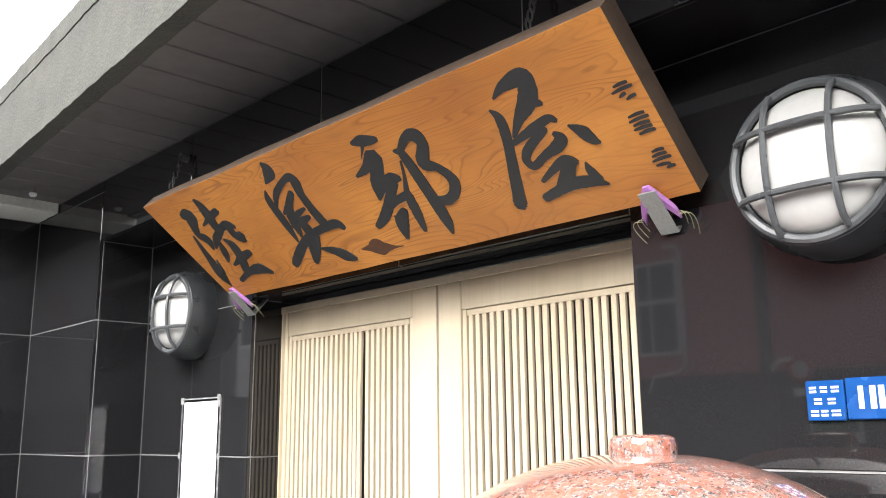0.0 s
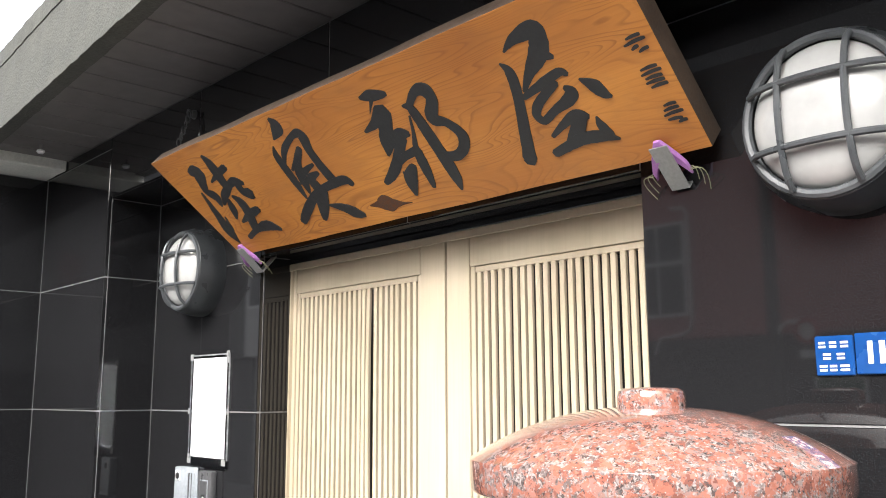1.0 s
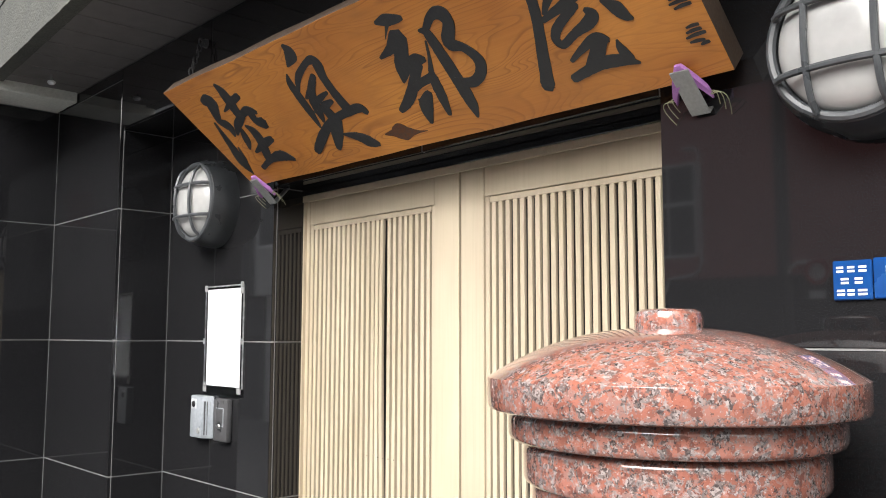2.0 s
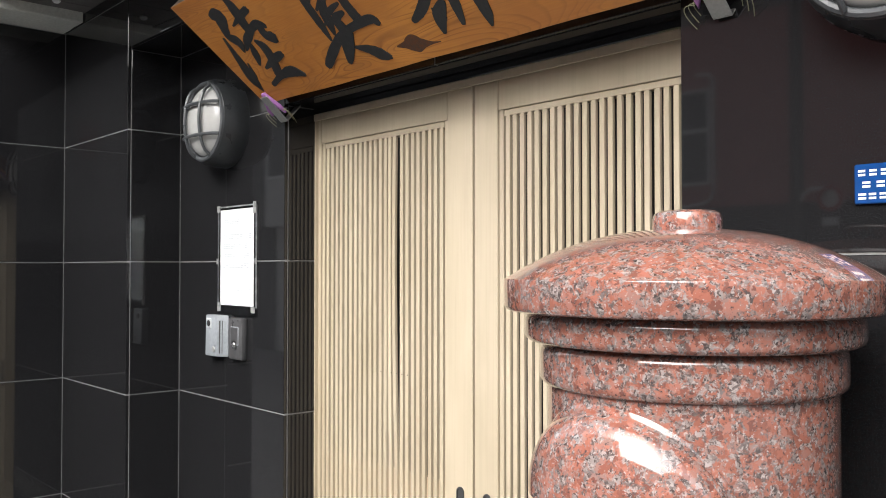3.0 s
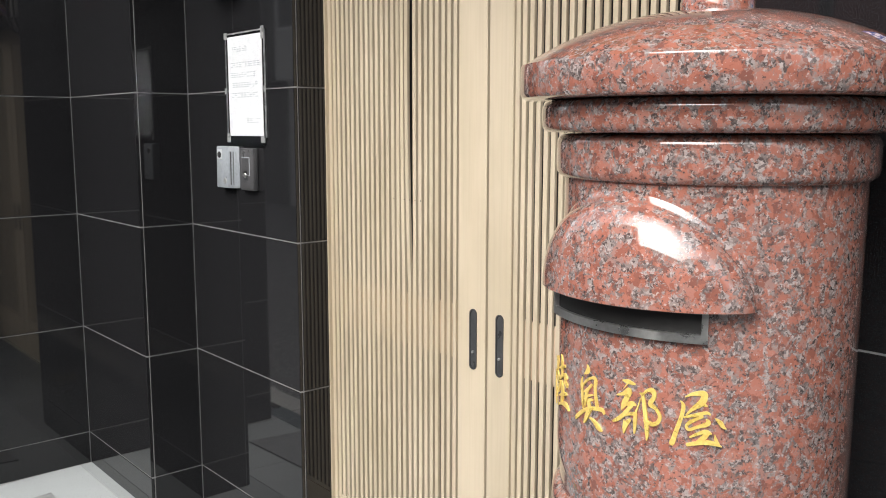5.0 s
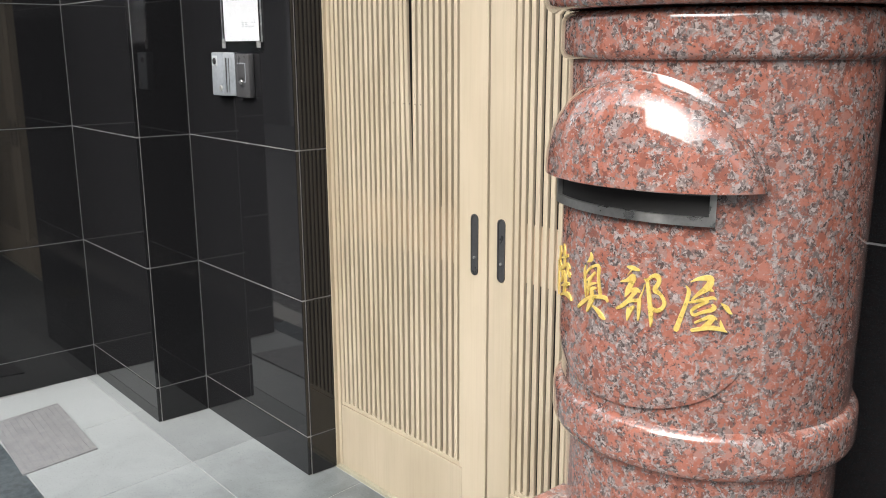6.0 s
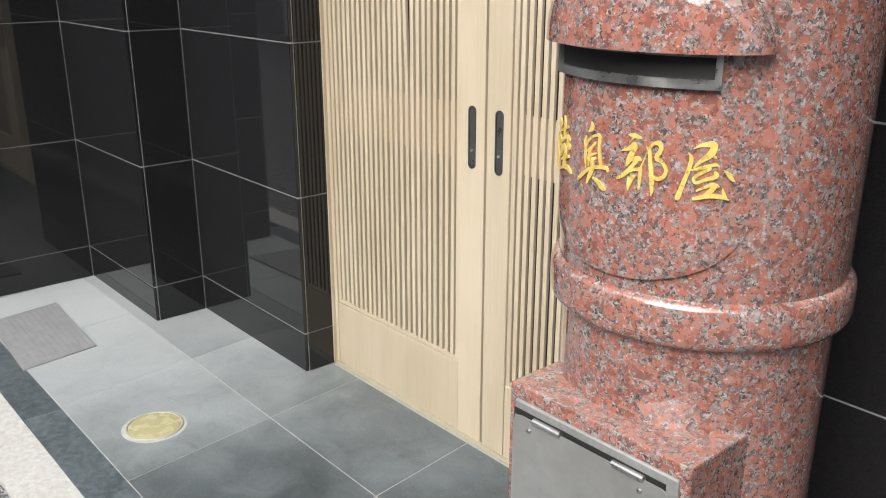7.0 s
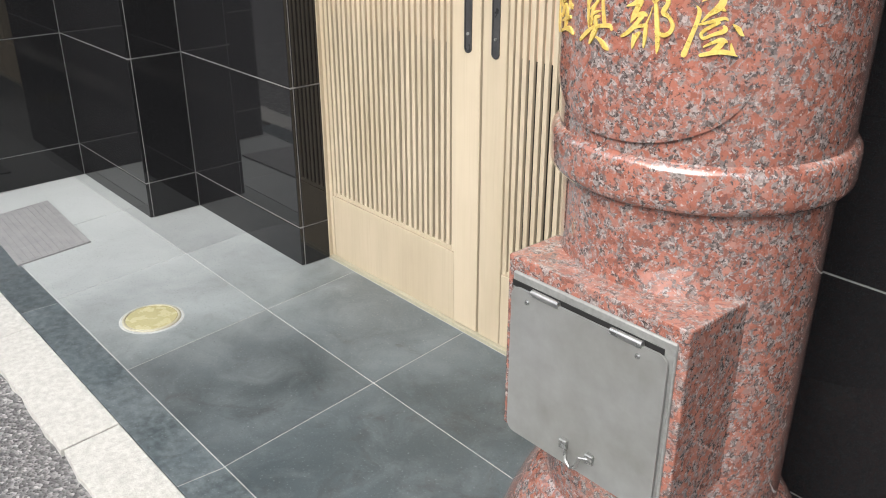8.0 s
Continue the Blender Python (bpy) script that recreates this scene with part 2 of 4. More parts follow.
BORDER = slate_tile("split_slate_border", False)
ASPHALT = asphalt()
COVER = mottled("galvanised_cover", (0.24, 0.245, 0.25), (0.42, 0.42, 0.42), 24, 0.5, metal=0.3, bump=0.5, fine=12)
LENS = mottled("yellowed_lens_glass", (0.38, 0.355, 0.200), (0.42, 0.392, 0.228), 30, 0.25, bump=0.1)
RIM = mottled("dull_brass_rim", (0.36, 0.34, 0.25), (0.46, 0.44, 0.34), 40, 0.5, metal=0.3)


def opal():
    m, nt, b = material("opal_glass", 0.18)
    b.inputs["Base Color"].default_value = (0.88, 0.88, 0.84, 1)
    b.inputs["Subsurface Weight"].default_value = 0.25
    b.inputs["Subsurface Radius"].default_value = (0.03, 0.03, 0.03)
    nt.links.new(ramp(nt, noise_tex(nt, coords(nt), 25, 3), ((0.3, (0.38, 0.38, 0.37)), (0.7, (0.44, 0.44, 0.43)))), b.inputs["Base Color"])
    return m


OPAL = opal()


def clear_film():
    m, nt, b = material("clear_sleeve_film", 0.08)
    b.inputs["Transmission Weight"].default_value = 1.0
    b.inputs["IOR"].default_value = 1.1
    b.inputs["Base Color"].default_value = (0.95, 0.96, 0.97, 1)
    return m


FILM = clear_film()


# ---- mesh helpers ----
def link(name, bm, mat, parent=None, label="", smooth=False):
    me = bpy.data.meshes.new(name)
    bmesh.ops.recalc_face_normals(bm, faces=bm.faces)
    if smooth:
        for f in bm.faces:
            f.smooth = True
    bm.to_mesh(me)
    bm.free()
    me.materials.append(mat)
    if smooth:
        me.set_sharp_from_angle(angle=radians(32))
    ob = new(name, me)
    ob.parent = parent
    if label:
        ob["label"] = label
    return ob


def part(name, bm, mat, parent, label="", smooth=False):
    return link(name, bm, mat, parent, label, smooth)


def thing(name, at=(0, 0, 0), label="", category="", group="", kind="", turn=(0, 0, 0)):
    ob = new(name)
    ob.matrix_basis = pose(*at, *turn)
    ob.empty_display_size = 0.05
    return tagged(ob, label, category, group, kind)


def box(bm, x0, x1, y0, y1, z0, z1, bevel=0.0, segments=1):
    vs = [bm.verts.new((x, y, z)) for x in (x0, x1) for y in (y0, y1) for z in (z0, z1)]
    fs = [bm.faces.new([vs[i] for i in q]) for q in ((0, 1, 3, 2), (4, 6, 7, 5), (0, 4, 5, 1), (2, 3, 7, 6), (0, 2, 6, 4), (1, 5, 7, 3))]
    if bevel:
        es = list({e for f in fs for e in f.edges})
        bmesh.ops.bevel(bm, geom=es, offset=bevel, segments=segments, affect="EDGES", profile=0.5)
    return bm


def boxed(*a, **k):
    return box(bmesh.new(), *a, **k)


def lathe(profile, seg=64, bm=None, centre=(0, 0, 0), axis="z"):
    """Turns (radius, height) pairs round an axis."""
    bm = bm or bmesh.new()
    rings = []
    for r, h in profile:
        ring = []
        for k in range(seg if r > 1e-6 else 1):
            a = 2 * math.pi * k / seg
            p = Vector((r * math.cos(a), r * math.sin(a), h))
            if axis == "y":
                p = Vector((p.x, -p.z, p.y))
            ring.append(bm.verts.new(p + Vector(centre)))
        rings.append(ring)
    for a, b in zip(rings, rings[1:]):
        n = max(len(a), len(b))
        for k in range(n):
            q = [a[k % len(a)], a[(k + 1) % len(a)], b[(k + 1) % len(b)], b[k % len(b)]]
            q = list(dict.fromkeys(q))
            if len(q) > 2:
                bm.faces.new(q)
    return bm


def tube(points, radius, seg=8, bm=None, closed=False):
    bm = bm or bmesh.new()
    pts = [Vector(p) for p in points]
    rings = []
    for i, p in enumerate(pts):
        a = pts[i - 1] if i or closed else pts[0]
        b = pts[(i + 1) % len(pts)] if i < len(pts) - 1 or closed else pts[-1]
        t = (b - a).normalized()
        s = t.orthogonal().normalized() if i == 0 else (s - t * s.dot(t)).normalized()
        u = t.cross(s)
        rings.append([bm.verts.new(p + radius * (math.cos(2 * math.pi * k / seg) * s + math.sin(2 * math.pi * k / seg) * u)) for k in range(seg)])
    pairs = list(zip(rings, rings[1:])) + ([(rings[-1], rings[0])] if closed else [])
    for a, b in pairs:
        for k in range(seg):
            bm.faces.new((a[k], a[(k + 1) % seg], b[(k + 1) % seg], b[k]))
    if not closed:
        bm.faces.new(rings[0][::-1])
        bm.faces.new(rings[-1])
    return bm


def glyph(char, width, height, depth, weight=0.0):
    """One character of the built-in font as a solid in the xz plane, facing -y, centred on the origin."""
    c = bpy.data.curves.new("glyph", "FONT")
    c.body, c.extrude, c.offset, c.resolution_u = char, 0.02, weight, 3
    o = bpy.data.objects.new("glyph", c)
    scene.collection.objects.link(o)
    me = bpy.data.meshes.new_from_object(o.evaluated_get(bpy.context.evaluated_depsgraph_get()))
    bpy.data.objects.remove(o)
    bm = bmesh.new()
    bm.from_mesh(me)
    bpy.data.meshes.remove(me)
    xs, ys = [v.co.x for v in bm.verts], [v.co.y for v in bm.verts]
    cx, cy, w, h = (min(xs) + max(xs)) / 2, (min(ys) + max(ys)) / 2, max(xs) - min(xs), max(ys) - min(ys)
    for v in bm.verts:
        v.co = Vector(((v.co.x - cx) / w * width, -v.co.z / 0.02 * depth / 2, (v.co.y - cy) / h * height))
    return bm


def stroke(bm, *pts):
    """One brush stroke through (x, z, width) in millimetres, facing -y; each later stroke lies a hair over the last."""
    base = 0.0006 + 0.0000015 * len(bm.verts)
    ext = [pts[0]] + list(pts) + [pts[-1]]
    line = []
    for i in range(1, len(ext) - 2):
        p0, p1, p2, p3 = (Vector(q) for q in ext[i - 1:i + 3])
        for k in range(6):
            t = k / 6
            line.append(0.5 * (2 * p1 + (p2 - p0) * t + (2 * p0 - 5 * p1 + 4 * p2 - p3) * t * t + (3 * p1 - p0 - 3 * p2 + p3) * t ** 3))
    line.append(Vector(pts[-1]))
    head, tail = (line[0] - line[1]), (line[-1] - line[-2])
    for ext_dir, at in ((head, 0), (tail, len(line))):
        d = Vector((ext_dir.x, ext_dir.y)).normalized()
        end = line[0] if at == 0 else line[-1]
        cap = Vector((end.x + d.x * end.z * 0.32, end.y + d.y * end.z * 0.32, end.z * 0.55))
        line.insert(at, cap)
    rings = []
    for i, p in enumerate(line):
        a, b = line[max(0, i - 1)], line[min(len(line) - 1, i + 1)]
        d = Vector((b.x - a.x, b.y - a.y)).normalized()
        n = Vector((-d.y, d.x))
        w = max(p.z, 0.6) / 2
        row = []
        for side in (1, -1):
            e = w * (1 + 0.10 * noise.noise(Vector((p.x * 0.11, p.y * 0.11, 7 * side))))
            x, z = (p.x + side * n.x * e) / 1000, (p.y + side * n.y * e) / 1000
            row += [bm.verts.new((x, -base - 0.000006 * i, z)), bm.verts.new((x, 0.0006, z))]
        rings.append(row)
    for r, s in zip(rings, rings[1:]):
        f = bm.faces.new((r[0], r[2], s[2], s[0]))
        f.normal_update()
        if f.normal.y > 0:
            f.normal_flip()
        bm.faces.new((r[0], s[0], s[1], r[1]))
        bm.faces.new((r[2], r[3], s[3], s[2]))
    for r in (rings[0], rings[-1]):
        bm.faces.new((r[0], r[1], r[3], r[2]))


def brush_riku(bm, k=1.0):
    """The character 陸 in running brush hand; k thins the strokes."""
    stroke(bm, (-67, 106, 23 * k), (-36, 101, 50 * k), (-53, 70, 36 * k), (-65, 41, 26 * k), (-44, 18, 35 * k), (-52, -12, 9 * k))
    stroke(bm, (-91, 41, 10 * k), (-104, -35, 30 * k), (-113, -92, 41 * k), (-110, -135, 7 * k))
    stroke(bm, (-78, -47, 6 * k), (-96, -91, 19 * k))
    stroke(bm, (38, 135, 15 * k), (45, 111, 35 * k), (40, 75, 38 * k), (35, 38, 33 * k))
    stroke(bm, (-10, 62, 6 * k), (44, 77, 20 * k), (92, 88, 21 * k))
    stroke(bm, (21, 27, 12 * k), (83, 44, 26 * k), (111, 31, 15 * k))
    stroke(bm, (93, 43, 28 * k), (83, 11, 27 * k), (108, -4, 38 * k))
    stroke(bm, (48, 34, 18 * k), (-1, 15, 26 * k), (-36, -11, 7 * k))
    stroke(bm, (-2, -1, 12 * k), (-14, -30, 27 * k), (-33, -60, 9 * k))
    stroke(bm, (28, 4, 12 * k), (42, -20, 34 * k), (36, -56, 35 * k), (10, -103, 29 * k))
    stroke(bm, (-19, -75, 9 * k), (46, -58, 26 * k), (88, -51, 19 * k))
    stroke(bm, (-44, -126, 15 * k), (18, -108, 20 * k), (78, -106, 34 * k), (113, -126, 11 * k))


def brush_oku(bm, k=1.0):
    """The character 奥 in running brush hand; k thins the strokes."""
    stroke(bm, (28, 150, 16 * k), (31, 127, 39 * k), (-8, 103, 5 * k))
    stroke(bm, (-29, 87, 5 * k), (-43, 57, 24 * k), (-48, -6, 28 * k), (-54, -64, 10 * k))
    stroke(bm, (-39, 32, 6 * k), (-3, 69, 18 * k), (63, 96, 17 * k), (89, 88, 32 * k), (78, 47, 27 * k), (77, -4, 30 * k), (80, -40, 33 * k))
    stroke(bm, (51, 61, 16 * k), (7, 27, 24 * k), (-13, -10, 33 * k), (-28, -53, 10 * k))
    stroke(bm, (-26, 16, 8 * k), (10, 36, 12 * k), (42, 48, 11 * k))
    stroke(bm, (54, 13, 9 * k), (9, 2, 18 * k), (-35, -24, 7 * k))
    stroke(bm, (49, -11, 12 * k), (14, -20, 27 * k), (13, -57, 37 * k))
    stroke(bm, (131, -62, 18 * k), (116, -47, 25 * k), (45, -51, 22 * k), (-15, -64, 23 * k), (-84, -97, 27 * k), (-131, -125, 22 * k))
    stroke(bm, (19, -55, 36 * k), (-15, -94, 36 * k), (-47, -132, 17 * k))
    stroke(bm, (7, -100, 7 * k), (44, -115, 25 * k), (72, -135, 35 * k), (96, -149, 14 * k))


def brush_be(bm, k=1.0):
    """The character 部 in running brush hand; k thins the strokes."""
    stroke(bm, (-45, 131, 10 * k), (-12, 128, 28 * k), (25, 121, 14 * k))
    stroke(bm, (-20, 119, 10 * k), (-49, 92, 1 * k))
    stroke(bm, (-95, 59, 8 * k), (-52, 70, 24 * k), (-13, 88, 39 * k), (-35, 52, 36 * k), (-59, 19, 35 * k), (-79, -8, 8 * k))
    stroke(bm, (-71, 16, 10 * k), (-11, 29, 30 * k), (13, 25, 15 * k))
    stroke(bm, (-13, 21, 29 * k), (-51, -14, 25 * k), (-98, -49, 26 * k), (-141, -69, 15 * k))
    stroke(bm, (-73, -33, 17 * k), (-32, -21, 19 * k), (10, -16, 23 * k))
    stroke(bm, (47, 59, 5 * k), (30, 26, 8 * k), (8, -8, 14 * k))
    stroke(bm, (5, -18, 23 * k), (-4, -56, 27 * k), (-17, -107, 13 * k))
    stroke(bm, (-71, -55, 4 * k), (-74, -75, 14 * k))
    stroke(bm, (-34, -49, 19 * k), (-65, -76, 35 * k), (-81, -115, 11 * k))
    stroke(bm, (48, 84, 7 * k), (63, 73, 22 * k), (64, 31, 28 * k), (62, -33, 31 * k), (58, -92, 30 * k), (50, -130, 7 * k))
    stroke(bm, (63, 79, 15 * k), (98, 102, 20 * k), (124, 99, 34 * k), (126, 75, 27 * k), (99, 39, 30 * k), (124, 22, 21 * k), (141, -11, 26 * k), (126, -40, 24 * k), (93, -53, 23 * k), (53, -40, 19 * k))


def brush_ya(bm, k=1.0):
    """The character 屋 in running brush hand; k thins the strokes."""
    stroke(bm, (-30, 101, 5 * k), (-6, 113, 17 * k), (25, 119, 30 * k), (49, 118, 36 * k), (43, 92, 37 * k), (26, 72, 35 * k), (-10, 46, 19 * k), (-37, 20, 9 * k))
    stroke(bm, (32, 75, 29 * k), (53, 63, 11 * k))
    stroke(bm, (-52, 83, 5 * k), (-43, 61, 21 * k), (-57, 14, 22 * k), (-88, -55, 25 * k), (-116, -117, 30 * k))
    stroke(bm, (-46, 9, 11 * k), (3, 22, 19 * k), (47, 33, 17 * k), (60, 26, 12 * k))
    stroke(bm, (28, 17, 18 * k), (-22, -9, 19 * k), (-42, -29, 18 * k), (-35, -46, 16 * k), (0, -32, 17 * k), (34, -22, 24 * k), (50, -9, 23 * k), (43, 2, 12 * k))
    stroke(bm, (78, 9, 5 * k), (96, -10, 26 * k), (107, -30, 19 * k), (116, -38, 6 * k))
    stroke(bm, (-36, -80, 9 * k), (-5, -65, 15 * k), (32, -52, 22 * k), (52, -61, 13 * k))
    stroke(bm, (39, -58, 27 * k), (13, -86, 27 * k), (-15, -106, 15 * k))
    stroke(bm, (-52, -115, 18 * k), (-16, -107, 21 * k), (17, -101, 25 * k), (56, -105, 23 * k), (87, -119, 5 * k))
    stroke(bm, (68, -67, 4 * k), (68, -87, 18 * k), (75, -109, 18 * k))


# ---- ground and pavement ----
def paved(x, y):
    """The floor's joints lean a little from the facade's square."""
    return (x - 0.11 * (y + 0.226), y)


ground = link("ground", boxed(-60, 60, -60, 60, -0.3, -0.022), ASPHALT)
tagged(ground, "dark grey asphalt road with a coarse worn surface", "road", kind="structure")
floor = link("floor", boxed(-1.40, 3.4, -0.745, 0.30, -0.2, -0.0015), PAVEJOINT)
tagged(floor, "slate grey stone floor tiles with pale joints", "floor", kind="structure")


def slab(name, corners, z0, z1, mat, parent, bevel=0.0008):
    bm = bmesh.new()
    low = [bm.verts.new((x, y, z0)) for x, y in corners]
    top = [bm.verts.new((x, y, z1)) for x, y in corners]
    bm.faces.new(top)
    n = len(corners)
    for i in range(n):
        bm.faces.new((low[i], low[(i + 1) % n], top[(i + 1) % n], top[i]))
    bmesh.ops.recalc_face_normals(bm, faces=bm.faces)
    es = [e for e in bm.edges if all(abs(v.co.z - z1) < 1e-6 for v in e.verts)]
    if bevel:
        bmesh.ops.bevel(bm, geom=es, offset=bevel, segments=1, affect="EDGES")
    return part(name, bm, mat, parent)


J = 0.0015
for row, (ya, yb) in enumerate(((-0.226, 0.098), (-0.645, -0.226))):
    for k in range(-3, 7):
        x0 = 0.168 + 0.489 * k
        q = [paved(x0 + J, ya + J), paved(x0 + 0.489 - J, ya + J), paved(x0 + 0.489 - J, yb - J), paved(x0 + J, yb - J)]
        q = [(max(x, -1.30), y) for x, y in q]
        if q[1][0] > -1.28:
            slab("floor_tile", q, -0.03, 0.0, SLATE, floor)
for k in range(-2, 4):
    x0 = -0.250 + 0.955 * k
    slab("border_tile", [(max(-1.4, x0 - 0.008 + J), -0.746), (x0 + 0.947 - J, -0.746), (x0 + 0.955 - J, -0.645 - J), (max(-1.4, x0 + J), -0.645 - J)], -0.03, 0.0, BORDER, floor)

kerb = link("kerb", boxed(-6.0, 8.0, -0.866, -0.7475, -0.2, -0.009), CONCRETE)
tagged(kerb, "pale weathered concrete kerb flush with the road", "kerb", kind="structure")
rng = random.Random(4)
for k in range(-9, 12):
    x0 = 0.410 + 0.578 * k
    dx = 0.012
    q = [(x0 + 0.002 + dx + 0.575 * i / 12, -0.876 + rng.uniform(-0.006, 0.005)) for i in range(13)]
    q += [(x0 + 0.577, -0.7466), (x0 + 0.002, -0.7466)]
    slab("kerb_stone", q, -0.1, -0.004 + rng.uniform(-0.001, 0.001), KERB, kerb, 0.0015)


# ---- granite-clad walls ----
ROWS_Z = (0.0, 0.126, 0.55, 0.985, 1.42, 1.855, 2.29)
G = 0.0018


def clad(parent, face, level, spans, rows):
    """Panels on a wall face: face 'y' looks to -y at y = level, 'x' looks to +x and 'X' to -x at x = level."""
    for a, b in spans:
        for z0, z1 in rows:
            if face == "y":
                bm = boxed(a + G, b - G, level, level + 0.012, z0 + G, z1 - G, bevel=0.0012)
            elif face == "x":
                bm = boxed(level - 0.012, level, a + G, b - G, z0 + G, z1 - G, bevel=0.0012)
            else:
                bm = boxed(level, level + 0.012, a + G, b - G, z0 + G, z1 - G, bevel=0.0012)
            part("granite_panel", bm, GRANITE, parent)


def rows_to(top):
    zs = [z for z in ROWS_Z if z < top - 0.02] + [top]
    return list(zip(zs, zs[1:]))


XL, XP, XR, YP, YD = -1.28, -0.673, 1.290, -0.184, 0.105
B = 0.0022
stone = "polished black granite wall panels with thin grey joints"
wall_side = link("wall_side", boxed(XL - 0.2, XL - B, -0.62, 0.2, 0, 2.29), GROUT)
tagged(wall_side, stone, "wall", kind="structure")
clad(wall_side, "x", XL, [(-0.62, YP)], rows_to(2.29))
pier = link("wall_pier", boxed(XL - 0.1, XP - B, YP + B, 0.3, 0, 2.33), GROUT)
tagged(pier, stone, "wall", kind="structure")
clad(pier, "y", YP, [(XL, XP)], rows_to(2.33))
clad(pier, "x", XP, [(YP + 0.012, 0.0)], rows_to(2.12))
wall_left = link("wall_left", boxed(XP, -B, B, YD, 0, 2.12), GROUT)
tagged(wall_left, stone, "wall", kind="structure")
clad(wall_left, "y", 0.0, [(XP, 0.0)], rows_to(2.12))
clad(wall_left, "x", 0.0, [(0.012, YD)], rows_to(1.862))
wall_right = link("wall_right", boxed(XR + B, 6.0, B, YD, 0, 2.12), GROUT)
tagged(wall_right, stone, "wall", kind="structure")
clad(wall_right, "y", 0.0, [(XR + 0.66 * k, XR + 0.66 * (k + 1)) for k in range(4)], rows_to(1.42) + [(1.42, 2.12)])
clad(wall_right, "X", XR, [(0.012, YD)], rows_to(1.862))
lintel = link("wall_lintel", boxed(0.0, XR, B, 0.3, 1.862 + B, 2.12), GROUT)
tagged(lintel, "polished black granite lintel over the doorway", "wall", kind="structure")
clad(lintel, "y", 0.0, [(0.0, XR / 2), (XR / 2, XR)], [(1.862, 2.12)])
part("lintel_soffit", boxed(0.0, XR, 0.012, 0.10, 1.862, 1.872), GRANITE, lintel)
beam = link("wall_beam", boxed(XP, 6.0, YP + B, 0.3, 2.12 + B, 2.33), GROUT)
tagged(beam, "polished black granite beam under the canopy", "beam", kind="structure")
clad(beam, "y", YP, [(XP + 0.627 * k, XP + 0.627 * (k + 1)) for k in range(7)], [(2.12, 2.33)])
part("beam_soffit", boxed(XP, 6.0, YP + 0.012, 0.0, 2.12, 2.13), GRANITE, beam)
back = link("wall_back", boxed(-0.4, 1.8, 0.30, 0.34, 0, 2.4), GROUT)
tagged(back, "dark plain wall behind the doors", "wall", kind="structure")
upper = link("wall_upper", boxed(-0.2, 6.0, 0.0, 0.4, 2.6, 7.5), CONCRETE)
tagged(upper, "weathered concrete wall above the canopy", "wall", kind="structure")
neighbour = link("wall_neighbour", boxed(-9.0, XL - 0.2, -0.62, 0.4, 0, 2.29), CONCRETE)
tagged(neighbour, "grey rendered wall of the next building", "wall", kind="structure")

# ---- canopy ----
def edge_y(x):
    """The canopy's street edge runs a little askew to the facade."""
    return -0.574 - 0.049 * (x - 0.675)


bm = bmesh.new()
for k in range(50):
    x0 = -1.29 + 0.145 * k
    box(bm, x0 + 0.003, x0 + 0.142, edge_y(x0) + 0.016, YP, 2.330, 2.345, 0.002)
ceiling = link("ceiling", bm, SOFFIT)
tagged(ceiling, "dark brown boarded soffit under the canopy", "ceiling", kind="structure")
bm = boxed(-1.6, 6.0, -0.05, 0.3, 2.339, 2.50)
for v in bm.verts:
    if v.co.y < 0:
        v.co.y = edge_y(v.co.x) + 0.03
slab_top = link("canopy_slab", bm, SOFFIT)
tagged(slab_top, "dark slab above the boarded soffit", "canopy", kind="structure")


def concrete_edge(z0, z1, y0, y1, rough):
    """A long rough concrete band along the canopy's street edge."""
    bm = bmesh.new()
    n, loop = 420, []
    for i in range(n + 1):
        x = -1.6 + 7.6 * i / n
        ring = []
        for y, z in ((y0, z0), (y0, z0 + (z1 - z0) * 0.33), (y0, z0 + (z1 - z0) * 0.66), (y0, z1), (y1, z1), (y1, z0)):
            p = Vector((x, edge_y(x) + y, z))
            ring.append(bm.verts.new(p + rough * noise.noise_vector(p * 16) + 0.5 * rough * noise.noise_vector(p * 47)))
        loop.append(ring)
    for a, b in zip(loop, loop[1:]):
        for k in range(6):
            bm.faces.new((a[k], a[(k + 1) % 6], b[(k + 1) % 6], b[k]))
    bm.faces.new(loop[0])
    bm.faces.new(loop[-1][::-1])
    return bm


fascia = link("canopy_fascia", concrete_edge(2.322, 2.548, 0.0, 0.045, 0.0022), FASCIA, smooth=True)
tagged(fascia, "rough weathered concrete edge of the canopy", "canopy", kind="structure")
part("fascia_edge", concrete_edge(2.5475, 2.605, -0.003, 0.055, 0.0026), FASCIA, fascia, "", True)
bm = boxed(XL - 0.1, -1.085, -0.480, YP - 0.002, 2.292, 2.36, 0.004)
bmesh.ops.subdivide_edges(bm, edges=[e for e in bm.edges if e.calc_length() > 0.2], cuts=14)
for v in bm.verts:
    v.co += 0.003 * noise.noise_vector(v.co * 14)
side_beam = link("canopy_side_beam", bm, SIDECONC)
tagged(side_beam, "pale concrete strip along the canopy's end", "canopy", kind="structure")

# ---- sliding doors ----
DOOR_Y = 0.110


